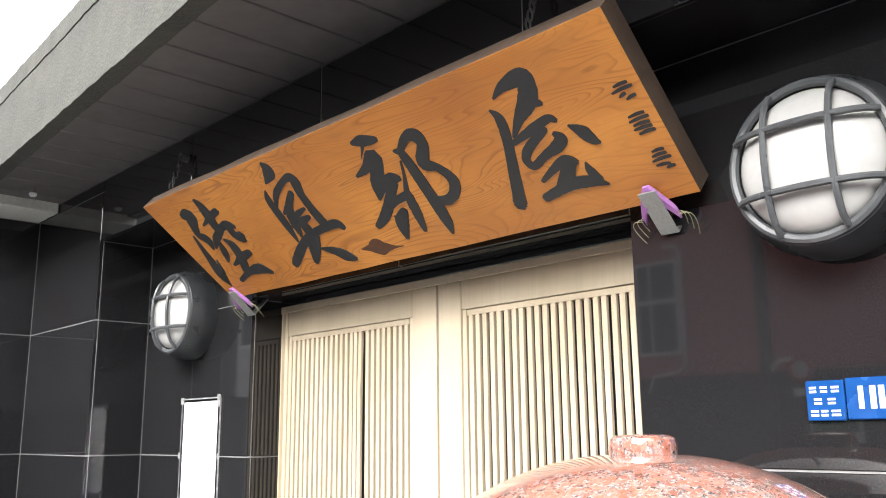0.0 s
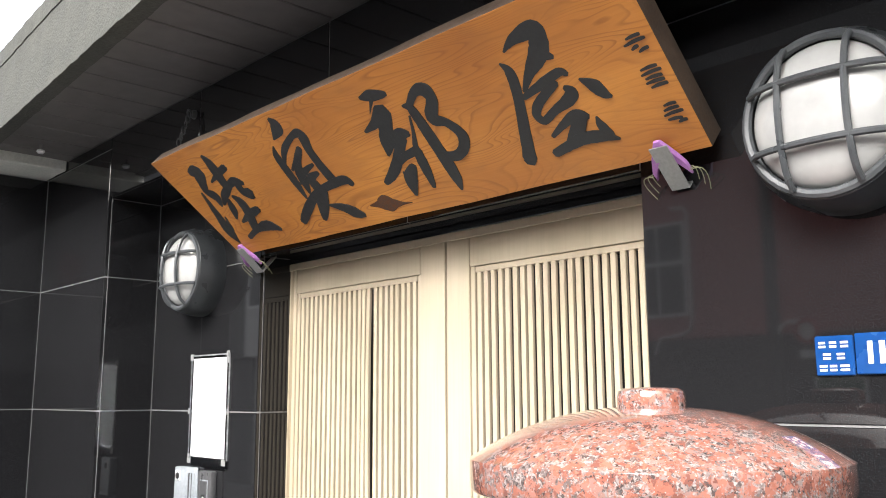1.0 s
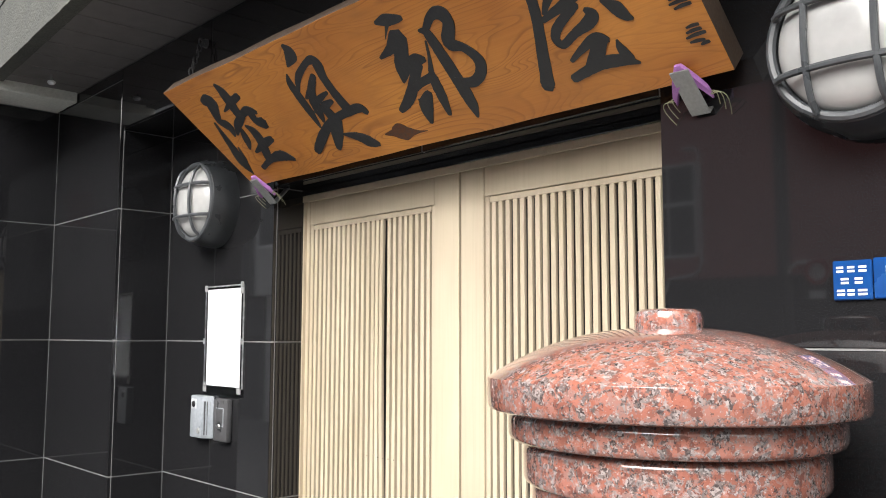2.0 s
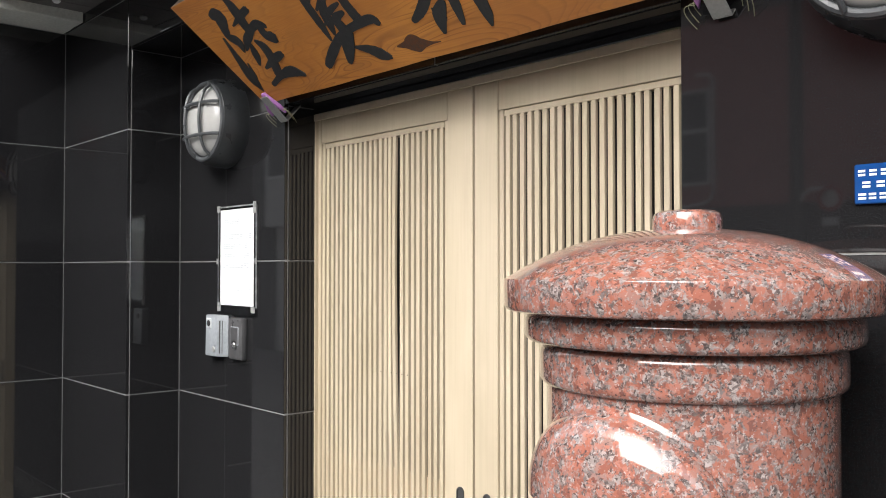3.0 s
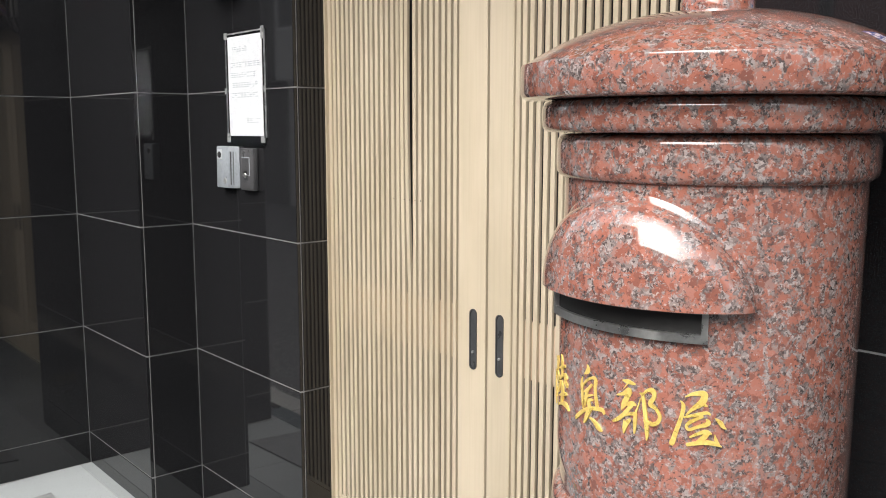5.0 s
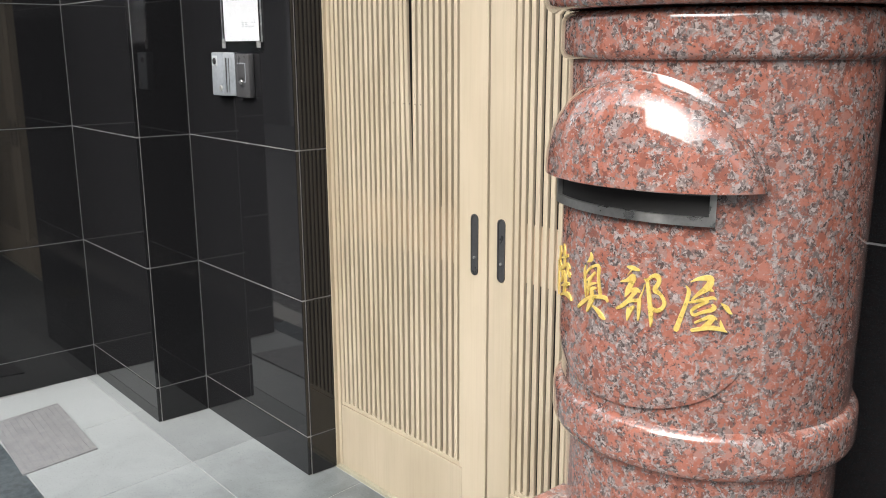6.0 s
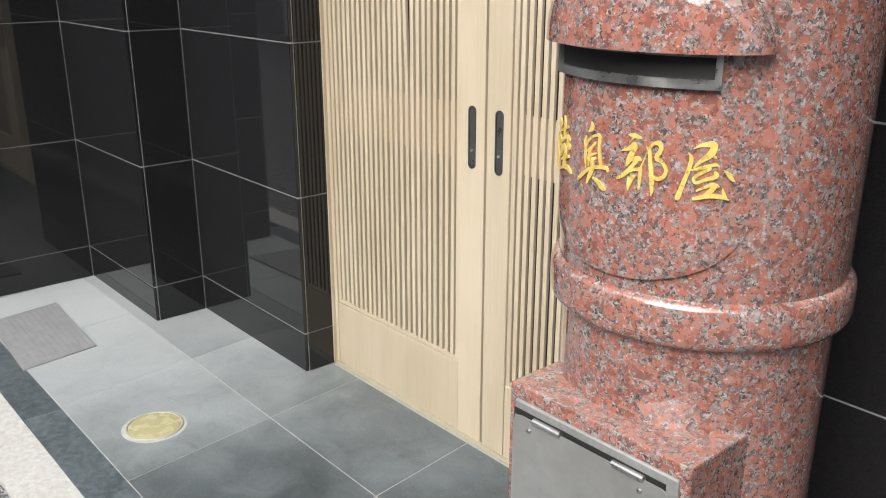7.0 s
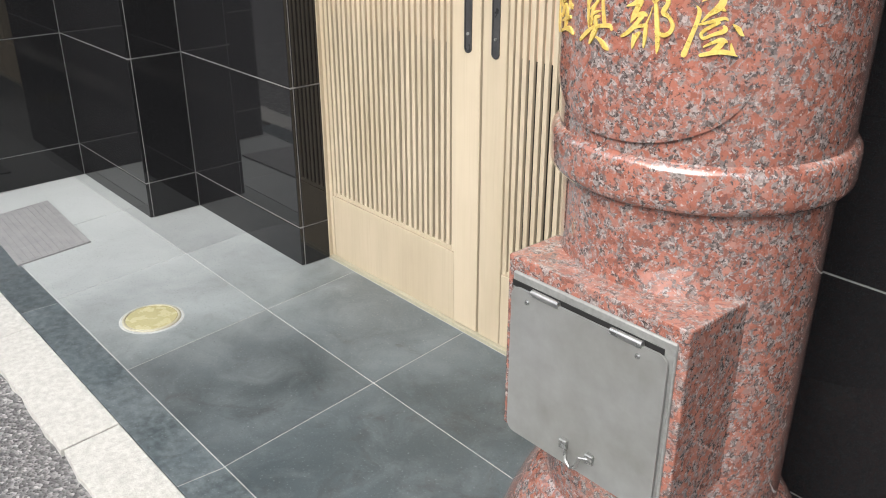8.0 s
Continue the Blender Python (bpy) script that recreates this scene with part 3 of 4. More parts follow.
def door(name, x0, x1, stile_l, stile_r, handle_x, wide):
    """A sliding lattice door: stiles, rails, bottom panel, slats and a recessed pull."""
    d = link(name, boxed(x0, x0 + stile_l, DOOR_Y, DOOR_Y + 0.034, 0.010, 1.838, bevel=0.0015), WOOD)
    tagged(d, "pale cypress sliding door with a vertical slat lattice, closed", "door", kind="structure")
    a, b = x0 + stile_l, x1 - stile_r
    part("stile", boxed(b, x1, DOOR_Y, DOOR_Y + 0.034, 0.010, 1.838, bevel=0.0015), WOOD, d)
    part("top_rail", boxed(a + 0.0018, b - 0.0018, DOOR_Y + 0.0015, DOOR_Y + 0.033, 1.760, 1.838, bevel=0.001), WOOD, d)
    part("bottom_panel", boxed(a + 0.0018, b - 0.0018, DOOR_Y + 0.0015, DOOR_Y + 0.033, 0.010, 0.208, bevel=0.001), WOOD, d)
    for c0, c1 in ((a, a + 0.016), (b - 0.016, b)):
        part("side_bead", boxed(c0 + 0.0012, c1 - 0.0012, DOOR_Y + 0.005, DOOR_Y + 0.03, 0.208, 1.760, bevel=0.001), WOOD, d)
    part("top_bead", boxed(a + 0.016, b - 0.016, DOOR_Y + 0.005, DOOR_Y + 0.03, 1.745, 1.7585, bevel=0.001), WOOD, d)
    part("bottom_bead", boxed(a + 0.016, b - 0.016, DOOR_Y + 0.005, DOOR_Y + 0.03, 0.2095, 0.221, bevel=0.001), WOOD, d)
    part("middle_rail", boxed(a + 0.016, b - 0.016, DOOR_Y + 0.0145, DOOR_Y + 0.024, 0.742, 0.876), RAILWOOD, d, "warm-toned rail behind the slats")
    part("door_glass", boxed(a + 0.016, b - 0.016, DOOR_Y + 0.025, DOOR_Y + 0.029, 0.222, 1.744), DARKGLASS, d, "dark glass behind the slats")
    s0, s1 = a + 0.016, b - 0.016
    n = round((s1 - s0) / 0.0222)
    pitch = (s1 - s0) / n
    rnd = random.Random(n)
    mesh = None
    k_wide = int((wide - s0) / pitch) - 1 if wide else -9
    for k in range(n):
        x = s0 + pitch * (k + 0.5)
        lean = rnd.uniform(-0.0009, 0.0009)
        if k in (k_wide - 1, k_wide):
            # two warped slats that bow aside and leave a dark slit
            bm = boxed(-0.0064, 0.0064, DOOR_Y + 0.0055, DOOR_Y + 0.0142, 0.221, 1.745, bevel=0.0008)
            bmesh.ops.subdivide_edges(bm, edges=[e for e in bm.edges if e.calc_length() > 1], cuts=24)
            for v in bm.verts:
                v.co.x -= (0.0115 if k == k_wide else 0.0055) * max(0.0, 1 - ((v.co.z - 1.44) / 0.52) ** 2)
            s = part("slat", bm, WOOD, d, "warped slat")
        elif mesh is None:
            s = part("slat", boxed(-0.0064, 0.0064, DOOR_Y + 0.0055, DOOR_Y + 0.0142, 0.221, 1.745, bevel=0.0008), WOOD, d)
            mesh = s.data
        else:
            s = new("slat", mesh)
            s.parent = d
        s.location.x = x + lean - (0.0026 * (x - wide) / (s1 - wide) if wide and x > wide else 0)
    if wide:
        for k in (-3, -1, 0, 1, 2):
            part("nail", lathe([(0, 0.0012), (0.0014, 0.0008), (0.0018, 0)], 8, centre=(wide - 0.012 + 0.0222 * k, DOOR_Y + 0.0054, 1.125), axis="y"), BLACKIRON, d)
    pull = part("pull", bmesh.new(), BLACKIRON, d, "black recessed door pull")
    bm = bmesh.new()
    pill = []
    for k in range(24):
        ang = 2 * math.pi * k / 24
        pill.append((0.0125 * math.cos(ang), 0.0125 * math.sin(ang) + (0.062 if math.sin(ang) >= 0 else -0.062)))
    outer = [bm.verts.new((handle_x + x, DOOR_Y - 0.0025, 0.806 + z)) for x, z in pill]
    rim = [bm.verts.new((handle_x + x, DOOR_Y + 0.001, 0.806 + z)) for x, z in pill]
    inner = [bm.verts.new((handle_x + x * 0.78, DOOR_Y - 0.0025, 0.806 + z * 0.96)) for x, z in pill]
    deep = [bm.verts.new((handle_x + x * 0.74, DOOR_Y - 0.0004, 0.806 + z * 0.955)) for x, z in pill]
    for k in range(24):
        m = (k + 1) % 24
        bm.faces.new((outer[k], outer[m], rim[m], rim[k]))
        bm.faces.new((outer[m], outer[k], inner[k], inner[m]))
        bm.faces.new((inner[m], inner[k], deep[k], deep[m]))
    bm.faces.new(deep)
    bmesh.ops.recalc_face_normals(bm, faces=bm.faces)
    bm.to_mesh(pull.data)
    bm.free()
    part("keyhole", lathe([(0, 0.004), (0.003, 0.004), (0.0035, 0.001), (0.0035, 0)], 12, centre=(handle_x, DOOR_Y - 0.0005, 0.775), axis="y"), STEEL, pull)
    return d


door("door_left", -0.045, 0.6545, 0.063, 0.087, 0.614, 0.376)
door("door_right", 0.6620, 1.420, 0.076, 0.075, 0.704, 0)
header = link("door_frame", boxed(-0.02, XR + 0.02, 0.104, 0.150, 1.838, 1.8615, bevel=0.001), WOOD)
tagged(header, "pale wooden head track over the sliding doors", "door frame", kind="structure")
part("head_lip", boxed(0.0005, XR - 0.0005, 0.0965, 0.1035, 1.826, 1.845, bevel=0.001), WOOD, header)
part("head_cover", boxed(0.0005, XR - 0.0005, 0.094, 0.1035, 1.8455, 1.8612, bevel=0.001), GRANITE, header, "black stone edge over the track")
part("sill", boxed(-0.02, XR + 0.02, 0.100, 0.150, -0.01, 0.009, bevel=0.001), RIM, header, "worn brass-toned sill track")
part("jamb_strip", boxed(0.0005, 0.006, 0.100, 0.1095, 0.0, 1.838), WOOD, header)


# ---- signboard over the doorway ----
sign = thing("signboard", (0.005, -0.045, 1.862), "orange varnished wooden signboard with black brush lettering, hung tilted", "signboard", turn=(48.0, 0, 0))
SW, SH, ST = 1.457, 0.352, 0.046
bm = boxed(-0.035, SW, 0.0, ST, 0.0, SH, bevel=0.0014, segments=2)
for v in bm.verts:
    if v.co.z > SH / 2:
        v.co.x += 0.006 if v.co.x > 0.7 else -0.052
bmesh.ops.subdivide_edges(bm, edges=[e for e in bm.edges if e.calc_length() > 1], cuts=40)
for v in bm.verts:
    if v.co.z < 0.03 or v.co.z > SH - 0.03:
        v.co.z += 0.0025 * noise.noise(Vector((v.co.x * 5, v.co.y * 9, 0)))
board = part("board", bm, SIGNWOOD, sign)
board.data.materials.append(mottled("weathered_end_grain", (0.050, 0.034, 0.024), (0.095, 0.062, 0.042), 40, 0.7, bump=0.3))
for face in board.data.polygons:
    if face.normal.x > 0.8 or face.normal.z > 0.8:
        face.material_index = 1
for brush, x, z in ((brush_riku, 0.119, 0.178), (brush_oku, 0.474, 0.182), (brush_be, 0.851, 0.167), (brush_ya, 1.221, 0.177)):
    bm = bmesh.new()
    brush(bm)
    bmesh.ops.translate(bm, verts=bm.verts, vec=(x, 0, z))
    part("letter", bm, INK, sign, "black brush-written character")
for z, bars in ((0.214, ((-11, 10, 14, 12), (-19, 0, 19, 4), (-10, -10, 2, -6), (0, -17, 17, -13))), (0.149, ((-15, 17, 14, 19), (-18, 8, 18, 11), (-14, 0, 15, 1), (-17, -8, 15, -7), (-12, -17, 17, -15))), (0.079, ((-9, 16, 12, 17), (-13, 7, 13, 9), (-17, -2, 17, 1), (-14, -11, 10, -12), (2, -19, 16, -17)))):
    bm = bmesh.new()
    for a, c, b, d in bars:
        stroke(bm, (a, c, 4), ((a + b) / 2, (c + d) / 2 + 1, 6.5), (b, d, 6))
    bmesh.ops.translate(bm, verts=bm.verts, vec=(1.424, 0, z))
    part("small_mark", bm, INK, sign, "small black bars of writing")
KNOT = mottled("dark_knot", (0.014, 0.010, 0.009), (0.13, 0.045, 0.014), 110, 0.5)
bm = bmesh.new()
stroke(bm, (-40, 5, 3), (-20, 3, 16), (2, -1, 33), (20, -3, 20), (40, -7, 6), (58, -9, 2))
stroke(bm, (-12, 10, 10), (4, 14, 14), (18, 8, 6))
for v in bm.verts:
    v.co = Vector((0.664 + 1.35 * v.co.x, v.co.y + 0.0003, 0.046 + 1.25 * v.co.z))
part("knot", bm, KNOT, sign, "dark knot in the wood")
for x in (-0.075, 1.262):
    hook = thing("sign_hook", (x, YP, 2.262), "black iron hook and chain holding the signboard", "hook", "sign hooks")
    part("mount", lathe([(0, 0.012), (0.010, 0.012), (0.013, 0.006), (0.013, 0)], 16, axis="y"), BLACKIRON, hook)
    part("eye", tube([(0.010 * math.cos(a), -0.018 - 0.004 * math.sin(a), 0.010 * math.sin(a)) for a in [2 * math.pi * k / 14 for k in range(14)]], 0.0028, 6, closed=True), BLACKIRON, hook)
    for k in range(5):
        r = (0.006, 0.0) if k % 2 else (0.0, 0.006)
        pts = [(r[0] * math.cos(a), -0.022 - 0.006 * k + r[1] * math.cos(a), -0.016 - 0.019 * k + 0.012 * math.sin(a)) for a in [2 * math.pi * j / 12 for j in range(12)]]
        part("link", tube(pts, 0.002, 6, closed=True), BLACKIRON, hook)


def sign_clasp(x):
    """A steel plate folded under the board's edge, over a purple cushion with cord ends."""
    c = thing("sign_clasp", (x, -0.045, 1.862), "grey steel clasp with purple cloth and straw cords under the signboard", "clasp", "sign clasps", turn=(48, 0, 0))
    part("plate", boxed(-0.018, 0.018, -0.014, -0.011, -0.058, 0.030, bevel=0.001), STEEL, c)
    part("plate_fold", boxed(-0.018, 0.018, -0.014, 0.052, -0.061, -0.058, bevel=0.001), STEEL, c)
    bm = boxed(-0.034, 0.034, -0.010, -0.001, -0.006, 0.032, bevel=0.003, segments=2)
    bmesh.ops.subdivide_edges(bm, edges=[e for e in bm.edges if e.calc_length() > 0.02], cuts=6)
    for v in bm.verts:
        wing = abs(v.co.x) / 0.034
        v.co.z = v.co.z * (1 - 0.45 * wing) - 0.034 * wing * wing + 0.010 * (1 - wing) + 0.003 * noise.noise(v.co * 60)
        v.co.y += 0.003 * noise.noise(v.co * 80) - 0.004 * wing
    part("cloth", bm, PURPLE, c, "purple cloth cushion", True)
    rr = random.Random(3)
    for side in (-1, 1):
        for k in range(3):
            sx, drop = side * (0.030 + 0.003 * k), 0.026 + 0.010 * k
            pts = [(sx + side * (0.012 + 0.006 * k) * math.sin(t * 2.4), -0.008 - 0.003 * k, -0.026 - drop * t * t + 0.008 * math.sin(t * 3)) for t in [j / 7 for j in range(8)]]
            part("cord", tube(pts, 0.0008, 5), TASSEL, c)
    return c


sign_clasp(1.378)
sign_clasp(0.012)


# ---- bulkhead lamps ----
def bulkhead(x, z):
    lamp = thing("bulkhead_lamp", (x, 0, z), "round grey bulkhead wall lamp with an opal globe and bar guard", "wall lamp", "bulkhead lamps by the door")
    part("base", lathe([(0, 0), (0.138, 0), (0.138, 0.034), (0.135, 0.050), (0.129, 0.066), (0.125, 0.078), (0.121, 0.081), (0.112, 0.080), (0.110, 0.06), (0, 0.06)], 56, axis="y"), LAMPDARK, lamp, "", True)
    globe = [(0.1105 * math.cos(t), 0.064 + 0.053 * math.sin(t)) for t in [math.pi / 2 * k / 12 for k in range(13)]]
    globe[-1] = (0, globe[-1][1])
    part("globe", lathe(globe, 48, axis="y"), OPAL, lamp, "opal white glass globe", True)
    part("guard_ring", tube([(0.1165 * math.cos(a), -0.080, 0.1165 * math.sin(a)) for a in [2 * math.pi * k / 48 for k in range(48)]], 0.0075, 8, closed=True), LAMPGREY, lamp, "", True)
    for vertical in (True, False):
        for off in (-0.048, 0.048):
            h = math.sqrt(0.1165 ** 2 - off ** 2)
            pts = []
            for k in range(17):
                s = -h + 2 * h * k / 16
                d = 0.082 + 0.044 * math.sqrt(max(0.0, 1 - (s * s + off * off) / 0.0138))
                pts.append((off, -d, s) if vertical else (s, -d, off))
            part("guard_bar", tube(pts, 0.0052, 7), LAMPGREY, lamp, "", True)
    return lamp


bulkhead(-0.335, 1.848)
bulkhead(1.657, 1.862)

# ---- small fittings on the granite ----
notice = thing("notice", (-0.272, 0, 1.43), "white paper notice in a clear plastic sleeve taped to the wall", "notice")
part("paper", boxed(-0.104, 0.104, -0.0030, -0.0018, -0.146, 0.150), PAPER, notice)
sleeve = part("sleeve", boxed(-0.116, 0.120, -0.0042, -0.0036, -0.176, 0.160), FILM, notice, "clear plastic sleeve")
SLEEVEEDGE = mottled("milky_sleeve_edge", (0.16, 0.165, 0.17), (0.30, 0.305, 0.31), 40, 0.25, bump=0.2)
part("sleeve_hem", boxed(-0.116, 0.120, -0.0048, -0.001, 0.157, 0.161), SLEEVEEDGE, sleeve)
part("sleeve_edge", boxed(0.118, 0.121, -0.0048, -0.001, -0.150, 0.157), SLEEVEEDGE, sleeve)
part("sleeve_edge", boxed(-0.117, -0.1155, -0.0048, -0.001, -0.150, 0.157), SLEEVEEDGE, sleeve)
rnd = random.Random(8)
for zz, a, b in ((0.112, -0.076, 0.010), (0.066, -0.084, 0.078), (0.036, -0.084, 0.064), (0.006, -0.076, 0.080), (-0.024, -0.084, 0.070), (-0.100, 0.006, 0.080)):
    bm = bmesh.new()
    x = a
    while x < b:
        w = rnd.uniform(0.009, 0.014)
        for dz in (-0.0058, 0.0, 0.0058):
            if rnd.random() < 0.8:
                box(bm, x, x + w, -0.00335, -0.0029, zz + dz - 0.0014, zz + dz + 0.0014)
        x += w + rnd.uniform(0.004, 0.008)
    if len(bm.verts):
        part("print_line", bm, TEXTGREY, notice, "line of grey print")
    else:
        bm.free()
TAPE = mottled("milky_tape", (0.13, 0.135, 0.135), (0.30, 0.30, 0.295), 70, 0.3, bump=0.3)
for xx, zz, w, h in ((-0.112, 0.154, 0.010, 0.010), (0.113, 0.150, 0.009, 0.018), (-0.119, -0.010, 0.007, 0.009), (0.121, -0.010, 0.007, 0.009), (0.104, -0.156, 0.012, 0.009), (-0.108, -0.152, 0.011, 0.014)):
    part("tape", boxed(xx - w, xx + w, -0.0056, -0.0051, zz - h, zz + h), TAPE, notice, "milky clear tape")

intercom = thing("intercom", (-0.372, 0, 1.188), "grey plastic door intercom with a camera and button", "intercom")
bm = boxed(-0.052, 0.052, -0.030, 0, -0.064, 0.064, bevel=0.004, segments=2)
for v in bm.verts:
    if v.co.x > 0 and v.co.y < -0.02:
        v.co.x -= 0.026
    if v.co.y < -0.02:
        v.co.y += 0.06 * max(0.0, v.co.z) * 0.6
part("case", bm, PLASTICGREY, intercom, "", True)
part("camera_window", boxed(-0.046, -0.012, -0.0305, -0.024, 0.022, 0.054, bevel=0.003, segments=2), mottled("pale_plastic", (0.40, 0.42, 0.43), (0.46, 0.48, 0.49), 20, 0.3, bump=0.04), intercom, "pale camera window")
part("camera_lens", lathe([(0, 0.004), (0.008, 0.004), (0.010, 0.002), (0.010, 0)], 20, centre=(-0.026, -0.0300, 0.038), axis="y"), DARKGLASS, intercom)
part("call_button", lathe([(0, 0.0030), (0.008, 0.0030), (0.010, 0.001), (0.010, 0)], 24, centre=(0.006, -0.0298, -0.042), axis="y"), STEEL, intercom)
for k in range(3):
    part("side_groove", boxed(0.030 + 0.006 * k, 0.0315 + 0.006 * k, -0.0245 + 0.0066 * k, -0.010, -0.054, 0.048), PLASTICDARK, intercom)

bell = thing("bell_push", (-0.250, 0, 1.188), "dark grey plastic bell push box with a pale button", "bell push")
part("case", boxed(-0.041, 0.041, -0.020, 0, -0.066, 0.060, bevel=0.005, segments=2), PLASTICDARK, bell, "", True)
part("label_frame", boxed(-0.024, 0.024, -0.0215, -0.0195, -0.022, 0.034, bevel=0.001), PLASTICGREY, bell)
part("label_window", boxed(-0.0215, 0.0215, -0.0225, -0.0205, -0.0195, 0.0315, bevel=0.001), PLASTICDARK, bell)
part("button_seat", boxed(-0.012, 0.012, -0.0225, -0.0195, -0.036, -0.006, bevel=0.002), BLACKIRON, bell)
part("button", lathe([(0, 0.004), (0.006, 0.004), (0.008, 0.001), (0.008, 0)], 20, centre=(0, -0.0222, -0.021), axis="y"), BRIGHT, bell)

plate = thing("address_plate", (1.586, 0, 1.492), "small blue enamel plate with white bars of writing", "plate")
part("left_plate", boxed(0, 0.056, -0.006, 0, 0, 0.058, bevel=0.0015), BLUE, plate)
part("right_plate", boxed(0.058, 0.150, -0.006, 0, 0.001, 0.060, bevel=0.0015), BLUE, plate)
for zz, spans in ((0.045, ((0.006, 0.016), (0.022, 0.032), (0.038, 0.049))), (0.028, ((0.012, 0.023), (0.032, 0.043))), (0.011, ((0.006, 0.017), (0.021, 0.031), (0.036, 0.049)))):
    for a, b in spans:
        for low in (zz - 0.0045, zz + 0.0012):
            part("white_bar", boxed(a, b, -0.0068, -0.0055, low, low + 0.0032), WHITEPAINT, plate)
for a, b in ((0.076, 0.083), (0.092, 0.100), (0.104, 0.112)):
    part("number_bar", boxed(a, b, -0.0068, -0.0055, 0.016, 0.048), WHITEPAINT, plate)

# ---- round pillar mailbox ----
MX, MY = 1.488, -0.290
mail = thing("mailbox", (MX, MY, 0), "tall round pillar mailbox of polished red granite with a domed cap", "mailbox")


def rounded(r0, z0, r1, z1, e, n=4):
    """A ring's outer profile from its lower inner edge to its upper inner edge, with rounded corners of radius e."""
    low = [(r1 - e + e * math.sin(t), z0 + e - e * math.cos(t)) for t in [math.pi / 2 * k / n for k in range(n + 1)]]
    high = [(r1 - e + e * math.cos(t), z1 - e + e * math.sin(t)) for t in [math.pi / 2 * k / n for k in range(n + 1)]]
    return [(r0, z0)] + low + high + [(r0, z1)]


SEG = 96
part("base", lathe([(0, 0.2287), (0.215, 0.2287), (0.215, 0.275), (0.212, 0.31), (0.203, 0.35), (0.188, 0.39), (0.168, 0.432), (0.150, 0.458), (0.142, 0.464)], SEG), PINK, mail, "", True)
part("body", lathe([(0.1425, 0.455), (0.1435, 0.868), (0.1500, 0.905), (0.1510, 1.27)], SEG), PINK, mail, "", True)
part("lower_ring", lathe(rounded(0.14, 0.864, 0.1585, 0.914, 0.012), SEG), PINK, mail, "", True)
part("neck_ring", lathe(rounded(0.14, 1.250, 0.1600, 1.2955, 0.010), SEG), PINK, mail, "", True)
part("neck_ring", lathe(rounded(0.14, 1.2965, 0.1765, 1.3285, 0.009), SEG), PINK, mail, "", True)
dome = [(0.10, 1.3292), (0.193, 1.3292), (0.197, 1.3312), (0.1992, 1.3352), (0.1992, 1.3622), (0.1988, 1.3638), (0.1975, 1.3645)]
dome += [(r, 1.3645 + 0.0535 * (1 - (r / 0.1975) ** 2.4)) for r in [0.1975 * k / 14 for k in range(13, -1, -1)]]
part("cap", lathe(dome, SEG), PINK, mail, "domed granite cap", True)
part("finial", lathe([(0, 1.412), (0.0368, 1.412), (0.0372, 1.4275), (0.0350, 1.4345), (0.029, 1.4375), (0, 1.439)], 40), PINK, mail, "", True)


def shell(a0, a1, low, high, r_in, r_out, na=48, nz=8):
    """A curved slab on the front of the pillar between two angles; low, high and r_out may depend on the angle and the height."""
    bm = bmesh.new()
    outer, inner = [], []
    for i in range(na + 1):
        a = a0 + (a1 - a0) * i / na
        z0, z1 = low(a), high(a)
        col, back_col = [], []
        for j in range(nz + 1):
            s = j / nz
            z = z0 + (z1 - z0) * s
            for rr, target in ((r_out(a, s), col), (r_in, back_col)):
                target.append(bm.verts.new((rr * math.sin(radians(a)), -rr * math.cos(radians(a)), z)))
        outer.append(col)
        inner.append(back_col)
    for i in range(na):
        for j in range(nz):
            bm.faces.new((outer[i][j], outer[i + 1][j], outer[i + 1][j + 1], outer[i][j + 1]))
            bm.faces.new((inner[i][j], inner[i][j + 1], inner[i + 1][j + 1], inner[i + 1][j]))
        bm.faces.new((outer[i][0], inner[i][0], inner[i + 1][0], outer[i + 1][0]))
        bm.faces.new((outer[i][nz], outer[i + 1][nz], inner[i + 1][nz], inner[i][nz]))
    for i in (0, na):
        for j in range(nz):
            bm.faces.new((outer[i][j], outer[i][j + 1], inner[i][j + 1], inner[i][j]))
    return bm


def soft_edge(a):
    t = min(1.0, max(0.0, (48 - abs(a)) / 15))
    return t * t * (3 - 2 * t)


ease = lambda s: 1 - 0.5 * max(0, 1 - s / 0.12) ** 2
part("apron", shell(-48, 48, lambda a: 0.926 + 0.075 * (1 - math.sqrt(max(0, 1 - (a / 48.5) ** 2))), lambda a: 1.1135, 0.146,
     lambda a, s: 0.1512 + 0.0068 * soft_edge(a) * ease(s), 64, 12), PINK, mail, "raised apron with a rounded foot", True)
for a0, a1 in ((-48, -33.5), (33.5, 48)):
    part("apron_side", shell(a0, a1, lambda a: 1.1130, lambda a: 1.150, 0.146, lambda a, s: 0.1512 + 0.0068 * soft_edge(a), 8, 2), PINK, mail, "", True)
arch = lambda a: max(0.0, 1 - (a / 49.0) ** 2) ** 0.62
part("hood", shell(-49, 49, lambda a: 1.1405, lambda a: 1.1410 + 0.094 * arch(a), 0.146,
     lambda a, s: 0.1512 + 0.0330 * arch(a) ** 0.55 * math.sqrt(max(0, 1 - s ** 2.3)), 72, 24), PINK, mail, "rounded granite hood over the slot", True)
part("hood_rim", shell(-51, 51, lambda a: 1.1410, lambda a: 1.1420 + 0.1005 * max(0.0, 1 - (a / 51.0) ** 2) ** 0.6, 0.146,
     lambda a, s: 0.1512 + 0.0042 * min(1.0, (51 - abs(a)) / 6) * math.sqrt(max(0, 1 - s ** 6)), 72, 20), PINK, mail, "thin rim round the hood", True)
